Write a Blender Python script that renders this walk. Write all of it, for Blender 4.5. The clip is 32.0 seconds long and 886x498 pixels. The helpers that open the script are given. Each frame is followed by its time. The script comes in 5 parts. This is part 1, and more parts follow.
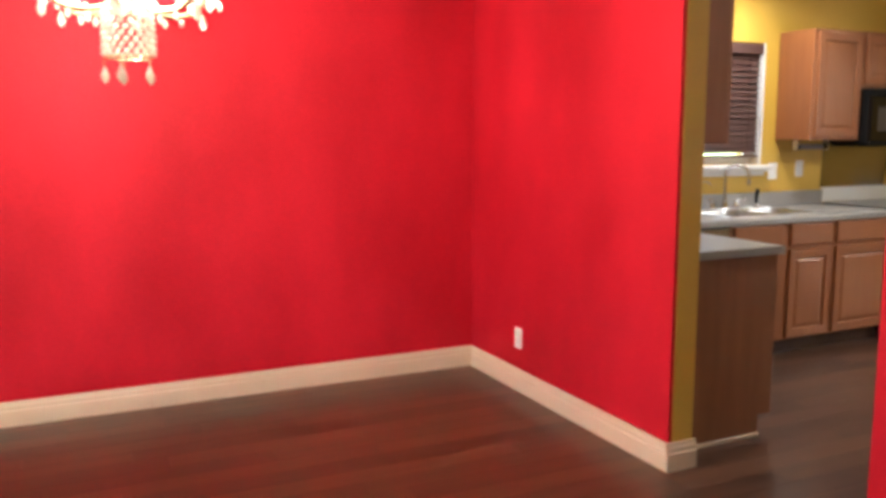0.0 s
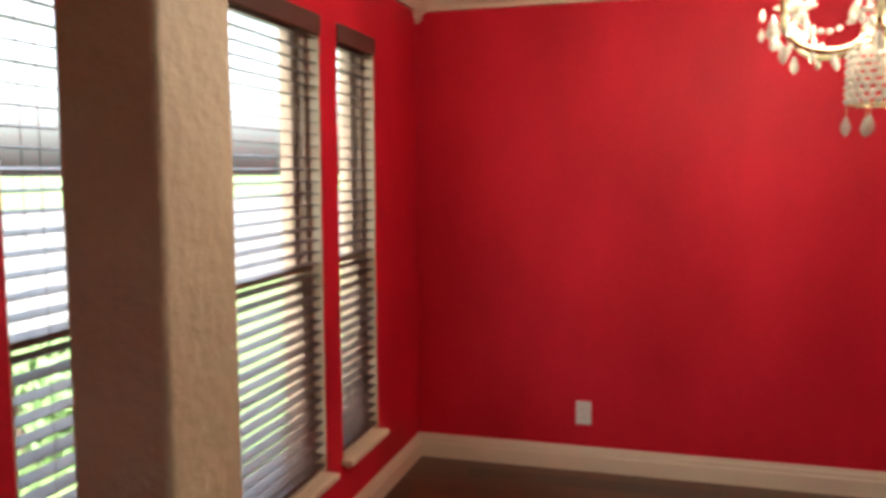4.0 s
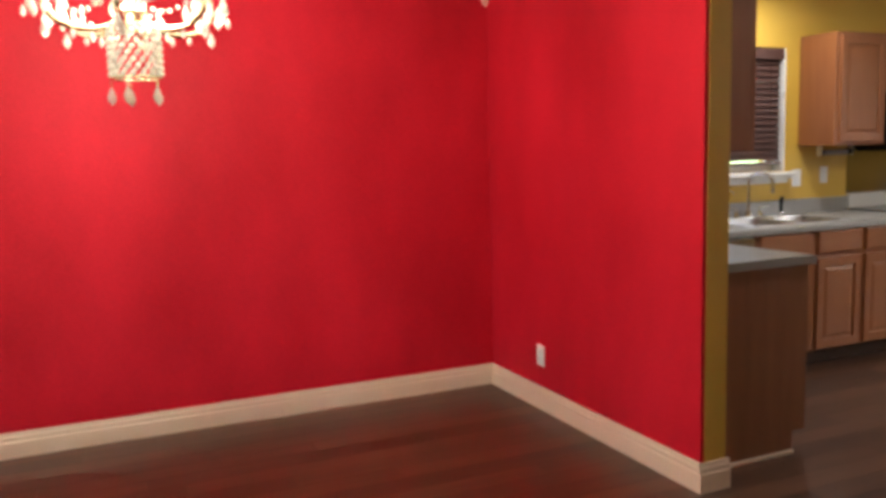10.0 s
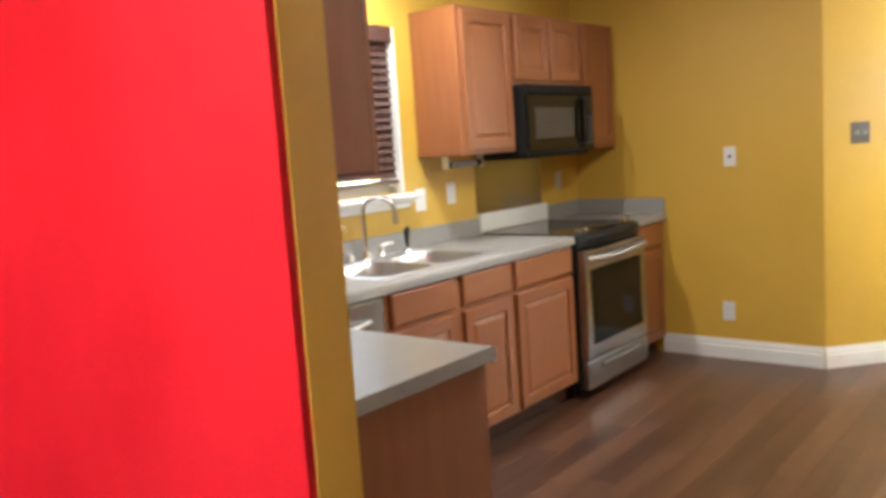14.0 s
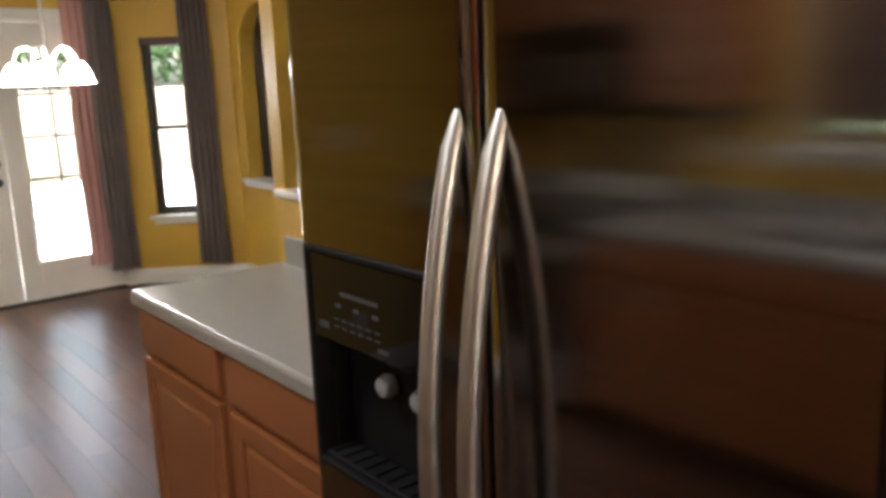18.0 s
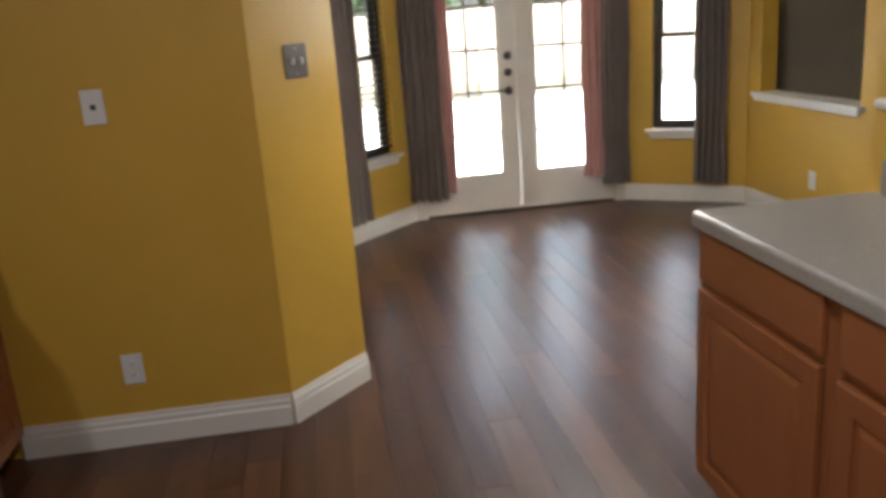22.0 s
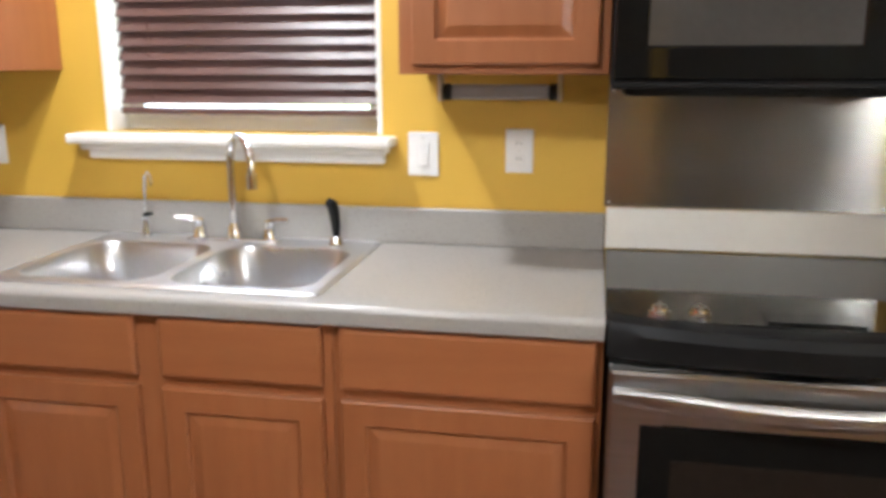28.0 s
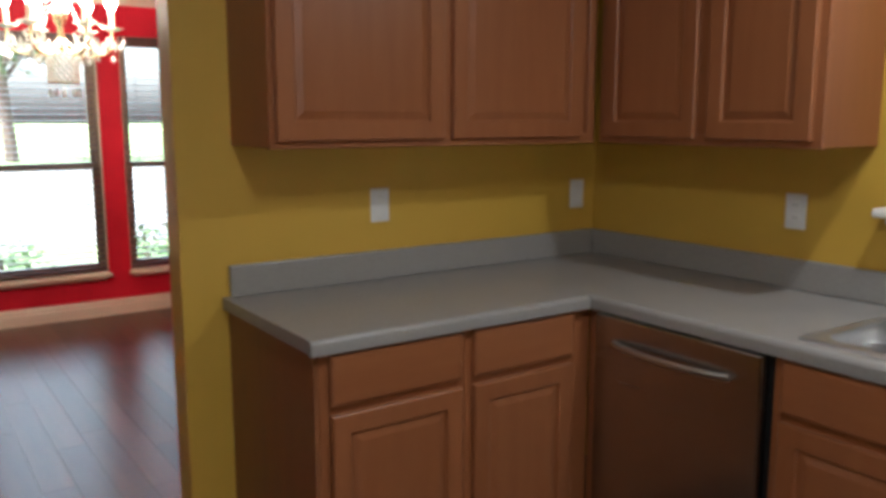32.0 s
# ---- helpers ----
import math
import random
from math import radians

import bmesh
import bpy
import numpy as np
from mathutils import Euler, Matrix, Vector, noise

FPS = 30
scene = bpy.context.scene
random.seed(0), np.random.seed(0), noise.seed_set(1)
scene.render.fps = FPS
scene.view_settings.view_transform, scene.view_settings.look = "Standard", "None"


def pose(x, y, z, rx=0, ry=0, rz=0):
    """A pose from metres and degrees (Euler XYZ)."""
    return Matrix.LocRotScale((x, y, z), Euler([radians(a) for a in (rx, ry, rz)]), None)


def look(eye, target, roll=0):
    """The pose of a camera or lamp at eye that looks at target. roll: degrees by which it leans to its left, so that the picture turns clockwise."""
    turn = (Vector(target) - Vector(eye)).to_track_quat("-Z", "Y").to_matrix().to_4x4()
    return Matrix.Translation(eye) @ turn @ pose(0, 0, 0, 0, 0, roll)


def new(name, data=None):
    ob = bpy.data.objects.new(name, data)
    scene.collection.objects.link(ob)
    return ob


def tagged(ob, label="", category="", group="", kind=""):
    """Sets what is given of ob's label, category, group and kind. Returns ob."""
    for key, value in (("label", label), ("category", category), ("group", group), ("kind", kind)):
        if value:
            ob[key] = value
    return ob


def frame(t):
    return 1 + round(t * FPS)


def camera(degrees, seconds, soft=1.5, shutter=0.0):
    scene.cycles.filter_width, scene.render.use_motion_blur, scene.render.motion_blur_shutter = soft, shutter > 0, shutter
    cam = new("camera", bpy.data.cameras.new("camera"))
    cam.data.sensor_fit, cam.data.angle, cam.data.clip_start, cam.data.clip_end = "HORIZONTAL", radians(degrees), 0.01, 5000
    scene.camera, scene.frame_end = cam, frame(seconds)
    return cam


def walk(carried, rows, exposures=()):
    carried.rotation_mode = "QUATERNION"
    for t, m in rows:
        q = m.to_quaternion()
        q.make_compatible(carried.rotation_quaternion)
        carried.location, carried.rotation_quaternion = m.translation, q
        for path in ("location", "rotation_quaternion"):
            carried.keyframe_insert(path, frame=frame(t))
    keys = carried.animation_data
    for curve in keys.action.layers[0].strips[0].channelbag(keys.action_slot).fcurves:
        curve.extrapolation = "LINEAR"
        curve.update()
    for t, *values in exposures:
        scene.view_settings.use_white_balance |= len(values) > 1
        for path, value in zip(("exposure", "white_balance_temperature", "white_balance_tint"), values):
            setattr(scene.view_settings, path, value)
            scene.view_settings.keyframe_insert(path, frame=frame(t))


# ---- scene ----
cam = camera(56.8, 32.0, soft=3.8, shutter=0.25)
PATH = [
    (0, (-2.418, -4.366, 1.427), (-1.575, -2.573, 1.151), -0.1),
    (0.5, (-2.567, -4.464, 1.446), (-1.856, -2.612, 1.191), 0.9),
    (1, (-2.482, -4.242, 1.451), (-1.902, -2.347, 1.185), 1.8),
    (1.5, (-2.37, -4.19, 1.449), (-1.961, -2.248, 1.202), 1.6),
    (2, (-2.270, -4.190, 1.490), (-2.081, -2.212, 1.259), 1.2),
    (2.5, (-2.430, -4.150, 1.510), (-2.389, -2.161, 1.306), 1.2),
    (3, (-2.601, -4.066, 1.515), (-2.707, -2.079, 1.315), 0.7),
    (3.5, (-2.608, -3.998, 1.507), (-2.955, -2.038, 1.311), 0.3),
    (4, (-2.678, -3.96, 1.499), (-3.225, -2.046, 1.311), -0.3),
    (4.5, (-2.764, -3.963, 1.487), (-3.498, -2.112, 1.306), -0.8),
    (6.5, (-2.633, -4.008, 1.545), (-3.151, -2.088, 1.334), -0.4),
    (7, (-2.586, -4.016, 1.547), (-2.918, -2.056, 1.325), -0.1),
    (7.5, (-2.612, -4.122, 1.527), (-2.707, -2.136, 1.314), -0.0),
    (8, (-2.59, -4.199, 1.497), (-2.478, -2.213, 1.292), 0.3),
    (8.5, (-2.509, -4.214, 1.491), (-2.218, -2.247, 1.271), 0.2),
    (9, (-2.451, -4.237, 1.489), (-1.972, -2.309, 1.256), 0.2),
    (9.5, (-2.39, -4.258, 1.467), (-1.748, -2.379, 1.231), -0.6),
    (10, (-2.387, -4.274, 1.428), (-1.578, -2.461, 1.187), -1.5),
    (10.5, (-2.359, -4.2, 1.455), (-1.426, -2.456, 1.157), -1.7),
    (11, (-2.141, -4.093, 1.392), (-1.144, -2.393, 1.054), -1.9),
    (11.5, (-1.962, -4.035, 1.361), (-0.925, -2.367, 0.984), -2.5),
    (12, (-1.821, -3.861, 1.333), (-0.715, -2.237, 0.96), -2.7),
    (12.5, (-1.69, -3.617, 1.397), (-0.504, -2.05, 1.032), -2.3),
    (13, (-1.522, -3.427, 1.412), (-0.283, -1.884, 1.119), -3.7),
    (13.5, (-1.234, -3.148, 1.421), (0.085, -1.666, 1.168), -4.2),
    (14, (-1.055, -2.855, 1.435), (0.48, -1.597, 1.189), -3.9),
    (14.5, (-0.793, -2.651, 1.406), (0.931, -1.669, 1.159), -4.5),
    (16.5, (0.000, -2.170, 1.460), (1.943, -2.472, 1.095), -6.2),
    (17, (0.131, -2.122, 1.521), (1.974, -2.79, 1.126), -4.5),
    (17.5, (0.256, -2.01, 1.523), (1.932, -3.022, 1.116), -3.5),
    (18, (0.472, -1.996, 1.535), (1.998, -3.222, 1.127), -2.3),
    (18.5, (0.513, -1.888, 1.541), (1.929, -3.251, 1.167), -0.4),
    (19, (0.574, -1.809, 1.547), (1.973, -3.187, 1.165), 0.0),
    (19.5, (0.584, -1.788, 1.536), (2.119, -3.014, 1.16), -0.0),
    (20, (0.622, -1.767, 1.552), (2.265, -2.826, 1.129), -1.7),
    (20.5, (0.657, -1.744, 1.543), (2.395, -2.622, 1.084), -1.8),
    (21, (0.747, -1.787, 1.526), (2.565, -2.448, 1.019), -2.9),
    (21.5, (0.908, -1.782, 1.477), (2.777, -2.261, 0.95), -3.2),
    (22, (0.989, -1.828, 1.471), (2.898, -2.081, 0.93), -4.1),
    (22.5, (1.102, -1.912, 1.474), (3.026, -1.941, 0.929), -4.2),
    (23, (1.251, -1.972, 1.455), (3.166, -1.793, 0.906), -4.4),
    (23.5, (1.434, -1.945, 1.449), (3.323, -1.606, 0.887), -3.2),
    (24, (1.622, -1.946, 1.442), (3.466, -1.429, 0.867), -2.3),
    (24.5, (1.735, -2.006, 1.429), (3.516, -1.286, 0.872), -2.1),
    (26.5, (2.718, -2.277, 1.464), (3.378, -0.479, 0.888), -1.4),
    (27, (2.812, -2.266, 1.464), (3.018, -0.36, 0.896), -1.3),
    (27.5, (2.748, -2.227, 1.419), (2.676, -0.289, 0.931), -0.4),
    (28, (2.729, -2.219, 1.414), (2.375, -0.302, 0.968), -0.1),
    (28.5, (2.648, -2.251, 1.436), (2.131, -0.37, 0.995), 0.4),
    (29, (2.58, -2.275, 1.439), (1.902, -0.441, 1.014), 0.6),
    (29.5, (2.561, -2.283, 1.435), (1.682, -0.532, 1.032), 0.4),
    (30, (2.523, -2.343, 1.448), (1.487, -0.677, 1.06), 0.5),
    (30.5, (2.554, -2.39, 1.476), (1.325, -0.858, 1.097), -0.3),
    (31, (2.539, -2.403, 1.477), (1.15, -1.009, 1.119), 0.0),
    (31.5, (2.518, -2.441, 1.466), (1.001, -1.179, 1.138), 0.1),
    (32, (2.487, -2.492, 1.47), (0.862, -1.369, 1.159), -0.0),
]
EXPOSURES = [
    (0, 4.8, 6100, 10), (1, 4.7, 6100, 11), (2, 4.15, 6300, 10), (4, 3.5, 6300, 10), (7, 3.45, 6300, 10), (9, 3.95, 6200, 10),
    (10, 4.2, 6100, 10), (12, 5.05, 6100, 8), (13, 5.2, 6100, 8), (14, 5.25, 6000, 6), (14.5, 5.25, 6000, 7), (16.5, 4.15, 5950, 9),
    (17.5, 4, 6050, 9), (19, 4.45, 6050, 10), (20, 4.1, 6050, 10), (22, 3.9, 5950, 10), (24, 4.1, 5850, 9), (24.5, 4.35, 5750, 9),
    (26.5, 5.7, 5800, 9), (27.5, 5.15, 5800, 9), (28, 5.3, 5800, 9), (30, 5.05, 5700, 8), (31, 4.6, 5700, 8), (32, 3.85, 5700, 7),
]
walk(cam, [(t, look(eye, target, roll)) for t, eye, target, roll in PATH], EXPOSURES)

# ---- world, sun, lamps ----
world = bpy.data.worlds.new("sky")
scene.world = world
world.use_nodes = True
wn = world.node_tree.nodes
sky = wn.new("ShaderNodeTexSky")
sky.sky_type = "NISHITA"
sky.sun_disc = False
sky.dust_density, sky.air_density, sky.ozone_density = 7.0, 1.0, 0.0
sky.sun_elevation, sky.sun_rotation = radians(58), radians(180)
haze = wn.new("ShaderNodeHueSaturation")
haze.inputs["Saturation"].default_value = 0.5
world.node_tree.links.new(sky.outputs[0], haze.inputs["Color"])
world.node_tree.links.new(haze.outputs[0], wn["Background"].inputs[0])
wn["Background"].inputs[1].default_value = 0.15
sun_data = bpy.data.lights.new("sun", "SUN")
sun_data.energy, sun_data.angle, sun_data.color = 2.2, radians(0.5), (1, 0.95, 0.88)
sun = new("sun", sun_data)
sun.matrix_world = look((0, -20, 32), (0, 0, 0))


def lamp(name, place, watts, color, radius):
    data = bpy.data.lights.new(name, "POINT")
    data.energy, data.color, data.shadow_soft_size = watts, color, radius
    ob = new(name, data)
    ob.location = place
    return ob


CHAND = (-2.195, -1.645)
NOOK = (4.47, -3.0)
lamp("chandelier_lamp", (CHAND[0], CHAND[1], 1.93), 0.28, (1, 0.86, 0.68), 0.10)
lamp("pendant_lamp", (NOOK[0], NOOK[1], 1.56), 0.35, (1, 0.95, 0.87), 0.10)
disc = bpy.data.lights.new("kitchen_lamp", "AREA")
disc.shape, disc.size, disc.energy, disc.color = "DISK", 0.26, 0.48, (1, 0.97, 0.93)
new("kitchen_lamp", disc).location = (2.0, -1.98, 2.325)

SINK_LIGHT = (1.73, -0.50)
can = bpy.data.lights.new("sink_downlight_lamp", "AREA")
can.shape, can.size, can.energy, can.color = "DISK", 0.14, 0.8, (1, 0.97, 0.92)
new("sink_downlight_lamp", can).location = (*SINK_LIGHT, 2.428)


# ---- materials ----
def shade(name, rough=0.5, metal=0.0):
    mat = bpy.data.materials.new(name)
    mat.use_nodes = True
    p = mat.node_tree.nodes["Principled BSDF"]
    p.inputs["Roughness"].default_value, p.inputs["Metallic"].default_value = rough, metal
    return mat, mat.node_tree.nodes, mat.node_tree.links, p


def textured(name, dark, light, scale=4.0, stretch=(1, 1, 1), rough=0.5, metal=0.0, grain=60.0, bump=0.1, detail=6.0,
             rough_span=0.12, spread=(0.3, 0.7), per_piece=0.0, coord="Object", spec=None, islands=False, brushed=0.0, relief=0.003):
    """Two colours mixed by a broad noise and a fine one, with gloss variation and fine relief."""
    mat, n, l, p = shade(name, rough, metal)
    tc, mp = n.new("ShaderNodeTexCoord"), n.new("ShaderNodeMapping")
    mp.inputs["Scale"].default_value = stretch
    l.new(tc.outputs[coord], mp.inputs["Vector"])
    big, fine = n.new("ShaderNodeTexNoise"), n.new("ShaderNodeTexNoise")
    big.inputs["Scale"].default_value, big.inputs["Detail"].default_value = scale, detail
    fine.inputs["Scale"].default_value, fine.inputs["Detail"].default_value = grain, 4.0
    source = mp.outputs["Vector"]
    if per_piece:
        info, shift, mul = n.new("ShaderNodeNewGeometry" if islands else "ShaderNodeObjectInfo"), n.new("ShaderNodeVectorMath"), n.new("ShaderNodeVectorMath")
        mul.operation, shift.operation = "SCALE", "ADD"
        mul.inputs["Scale"].default_value = 37.0
        mul.inputs[0].default_value = (1, 1, 1)
        l.new(info.outputs["Random Per Island" if islands else "Random"], mul.inputs["Scale"])
        mul.inputs[0].default_value = (91.0, 57.0, 23.0)
        l.new(source, shift.inputs[0])
        l.new(mul.outputs[0], shift.inputs[1])
        source = shift.outputs[0]
    l.new(source, big.inputs["Vector"])
    l.new(source, fine.inputs["Vector"])
    ramp = n.new("ShaderNodeValToRGB")
    ramp.color_ramp.elements[0].position, ramp.color_ramp.elements[1].position = spread
    ramp.color_ramp.elements[0].color, ramp.color_ramp.elements[1].color = (*dark, 1), (*light, 1)
    mix = n.new("ShaderNodeMath")
    mix.operation = "MULTIPLY_ADD"
    mix.inputs[1].default_value = 0.3
    l.new(fine.outputs["Fac"], mix.inputs[0])
    part_big = n.new("ShaderNodeMath")
    part_big.operation = "MULTIPLY"
    part_big.inputs[1].default_value = 0.7
    l.new(big.outputs["Fac"], part_big.inputs[0])
    l.new(part_big.outputs[0], mix.inputs[2])
    fac = mix.outputs[0]
    if per_piece:
        vary = n.new("ShaderNodeMath")
        vary.operation = "MULTIPLY_ADD"
        vary.inputs[1].default_value = per_piece
        l.new(info.outputs["Random Per Island" if islands else "Random"], vary.inputs[0])
        off = n.new("ShaderNodeMath")
        off.operation = "SUBTRACT"
        off.inputs[1].default_value = per_piece / 2
        l.new(fac, off.inputs[0])
        l.new(off.outputs[0], vary.inputs[2])
        fac = vary.outputs[0]
    l.new(fac, ramp.inputs["Fac"])
    l.new(ramp.outputs["Color"], p.inputs["Base Color"])
    ro = n.new("ShaderNodeMath")
    ro.operation = "MULTIPLY_ADD"
    ro.inputs[1].default_value, ro.inputs[2].default_value = rough_span, rough - rough_span / 2
    l.new(big.outputs["Fac"], ro.inputs[0])
    l.new(ro.outputs[0], p.inputs["Roughness"])
    if bump:
        b = n.new("ShaderNodeBump")
        b.inputs["Strength"].default_value, b.inputs["Distance"].default_value = bump, relief
        l.new(fine.outputs["Fac"], b.inputs["Height"])
        l.new(b.outputs["Normal"], p.inputs["Normal"])
    if brushed:
        tan = n.new("ShaderNodeTangent")
        tan.direction_type, tan.axis = "RADIAL", "Z"
        l.new(tan.outputs[0], p.inputs["Tangent"])
        p.inputs["Anisotropic"].default_value = 0.92
        p.inputs["Anisotropic Rotation"].default_value = brushed - 1
    if spec is not None:
        p.inputs["Specular IOR Level"].default_value = spec
    return mat


def glowing(name, color, strength):
    mat, n, l, p = shade(name, 0.4)
    p.inputs["Base Color"].default_value = (*color, 1)
    p.inputs["Emission Color"].default_value = (*color, 1)
    p.inputs["Emission Strength"].default_value = strength
    return mat


M = {}
M["red"] = textured("red_faux_paint", (0.42, 0.006, 0.016), (0.64, 0.013, 0.032), 2.4, (1, 1, 0.5), rough=0.55, spec=0.2, grain=170, bump=0.25, coord="Object", spread=(0.32, 0.66))
M["yellow"] = textured("yellow_wall_paint", (0.57, 0.350, 0.045), (0.64, 0.400, 0.060), 1.3, rough=0.45, grain=190, bump=0.25)
M["grey_wall"] = textured("greige_wall_paint", (0.30, 0.26, 0.20), (0.34, 0.29, 0.23), 1.5, rough=0.6, grain=150, bump=0.25)
M["tan"] = textured("tan_knockdown_paint", (0.47, 0.36, 0.24), (0.53, 0.42, 0.29), 6, rough=0.6, grain=26, bump=1.0, relief=0.009)
M["ceiling"] = textured("white_ceiling_paint", (0.70, 0.68, 0.63), (0.76, 0.74, 0.69), 3, rough=0.8, grain=90, bump=0.5)
M["trim"] = textured("white_trim_paint", (0.74, 0.71, 0.66), (0.80, 0.78, 0.73), 2, rough=0.32, grain=70, bump=0.06)
M["cream"] = textured("cream_trim_paint", (0.70, 0.57, 0.42), (0.76, 0.63, 0.48), 2, rough=0.35, grain=70, bump=0.06)
M["plank"] = textured("dark_hardwood_plank", (0.040, 0.017, 0.010), (0.125, 0.056, 0.030), 4, (0.35, 3.5, 3.5), 0.31, grain=40, bump=0.025, per_piece=0.36, spread=(0.2, 0.8), rough_span=0.05)
M["plank_rest"] = textured("dark_hardwood_plank_joined", (0.040, 0.017, 0.010), (0.125, 0.056, 0.030), 4, (0.35, 3.5, 3.5), 0.31, grain=40, bump=0.025, per_piece=0.36, spread=(0.2, 0.8), rough_span=0.05, islands=True)
M["underlay"] = textured("dark_floor_joint", (0.010, 0.006, 0.004), (0.016, 0.010, 0.006), 8, rough=0.9)
M["cab"] = textured("maple_cabinet_wood", (0.270, 0.094, 0.033), (0.322, 0.118, 0.043), 3.2, (9, 9, 0.8), 0.36, grain=40, bump=0.006, per_piece=0.16)
M["cab_h"] = textured("maple_cabinet_wood_cross", (0.270, 0.094, 0.033), (0.322, 0.118, 0.043), 3.2, (0.8, 9, 9), 0.36, grain=40, bump=0.006, per_piece=0.16)
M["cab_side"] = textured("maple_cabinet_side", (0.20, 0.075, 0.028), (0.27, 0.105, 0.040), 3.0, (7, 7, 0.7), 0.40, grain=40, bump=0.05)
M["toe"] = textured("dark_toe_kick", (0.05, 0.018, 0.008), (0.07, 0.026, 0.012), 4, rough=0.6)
M["counter"] = textured("grey_laminate_counter", (0.265, 0.250, 0.231), (0.348, 0.331, 0.310), 210, rough=0.28, grain=640, bump=0.02, detail=3, rough_span=0.05, spread=(0.05, 0.95))
M["steel"] = textured("brushed_stainless", (0.44, 0.42, 0.40), (0.50, 0.48, 0.46), 1.5, (1, 1, 60), 0.26, 1.0, grain=9, bump=0.012, rough_span=0.06, brushed=1.0)
M["steel_v"] = textured("brushed_stainless_upright", (0.38, 0.37, 0.34), (0.45, 0.435, 0.405), 1.5, (1, 1, 60), 0.21, 1.0, grain=9, bump=0.012, rough_span=0.05, brushed=1.25)
M["oven_steel"] = textured("bright_brushed_stainless", (0.42, 0.415, 0.41), (0.50, 0.495, 0.49), 1.5, (1, 1, 60), 0.33, 1.0, grain=9, bump=0.012, rough_span=0.06, brushed=1.0)
M["sink"] = textured("satin_sink_steel", (0.62, 0.63, 0.65), (0.72, 0.73, 0.75), 4, rough=0.40, metal=1.0, grain=60, bump=0.03)
M["sink_bowl"] = textured("drawn_sink_steel", (0.58, 0.59, 0.61), (0.68, 0.69, 0.71), 4, rough=0.28, metal=1.0, grain=60, bump=0.02, rough_span=0.08)
M["chrome"] = textured("polished_chrome", (0.75, 0.75, 0.75), (0.82, 0.82, 0.82), 3, rough=0.10, metal=1.0, bump=0, rough_span=0.05)
M["handle"] = textured("satin_nickel", (0.55, 0.53, 0.50), (0.64, 0.62, 0.58), 3, rough=0.40, metal=1.0, bump=0.02)
M["pewter"] = textured("pewter_plate", (0.085, 0.072, 0.058), (0.12, 0.103, 0.085), 9, rough=0.45, metal=0.35, bump=0.05)
M["black_gloss"] = textured("black_glass_ceramic", (0.005, 0.005, 0.005), (0.008, 0.008, 0.007), 3, spec=0.4, rough=0.05, bump=0, rough_span=0.03)
M["oven_black"] = textured("black_oven_glass", (0.005, 0.005, 0.005), (0.008, 0.008, 0.007), 3, spec=0.12, rough=0.08, bump=0, rough_span=0.03)
M["black"] = textured("black_plastic", (0.010, 0.010, 0.010), (0.016, 0.016, 0.016), 5, spec=0.12, rough=0.45, grain=200, bump=0.08)
M["black_side"] = textured("black_textured_steel", (0.006, 0.006, 0.006), (0.010, 0.010, 0.010), 5, spec=0.15, rough=0.6, grain=240, bump=0.2)
M["dark_glass"] = textured("dark_oven_glass", (0.012, 0.009, 0.007), (0.020, 0.015, 0.012), 3, spec=0.12, rough=0.08, bump=0, rough_span=0.03)
M["mw_glass"] = textured("grey_microwave_window", (0.055, 0.052, 0.048), (0.075, 0.07, 0.065), 3, rough=0.10, bump=0, rough_span=0.04)
M["white_plastic"] = textured("white_plastic", (0.72, 0.71, 0.69), (0.79, 0.78, 0.76), 5, rough=0.30, bump=0.02)
M["grey_text"] = textured("pale_grey_print", (0.38, 0.40, 0.43), (0.46, 0.48, 0.5), 5, rough=0.5, bump=0)
M["dim_print"] = textured("dim_grey_print", (0.05, 0.053, 0.057), (0.075, 0.079, 0.084), 5, rough=0.5, bump=0)
M["grey_plastic"] = textured("translucent_grey_plastic", (0.30, 0.31, 0.32), (0.38, 0.39, 0.40), 5, rough=0.35, bump=0.02)
M["blind"] = textured("dark_wood_slat", (0.060, 0.028, 0.022), (0.105, 0.050, 0.040), 4, (0.8, 8, 8), 0.40, grain=50, bump=0.06, per_piece=0.12)
M["dining_frame"] = textured("tan_brown_window_frame", (0.26, 0.18, 0.125), (0.33, 0.235, 0.17), 4, rough=0.45, bump=0.03)
M["bronze"] = textured("dark_bronze_frame", (0.030, 0.022, 0.017), (0.050, 0.038, 0.029), 4, rough=0.45, bump=0.03)
# base colour lightened to carry the daylight coming through the cloth
M["curtain"] = textured("taupe_curtain_cloth", (0.19, 0.155, 0.14), (0.25, 0.21, 0.19), 3, rough=0.85, grain=500, bump=0.3)
M["lining"] = textured("dusty_rose_curtain_cloth", (0.50, 0.27, 0.25), (0.58, 0.34, 0.31), 3, rough=0.85, grain=500, bump=0.3)
M["bulb"] = glowing("lit_bulb_glass", (1.0, 0.88, 0.68), 20)
M["shade_glow"] = glowing("lit_frosted_shade", (1.0, 0.95, 0.86), 4)
M["bowl_glow"] = glowing("lit_ceiling_bowl", (1.0, 0.95, 0.88), 1.0)
M["muntin"] = textured("grey_glazing_bar", (0.22, 0.20, 0.19), (0.29, 0.27, 0.26), 5, rough=0.5, bump=0)
M["brass"] = textured("pale_polished_brass", (0.72, 0.58, 0.36), (0.82, 0.70, 0.48), 6, rough=0.26, metal=1.0, bump=0.03)
M["grass"] = textured("lawn_grass", (0.045, 0.075, 0.018), (0.10, 0.15, 0.045), 1.2, rough=0.9, grain=60, bump=0.8)
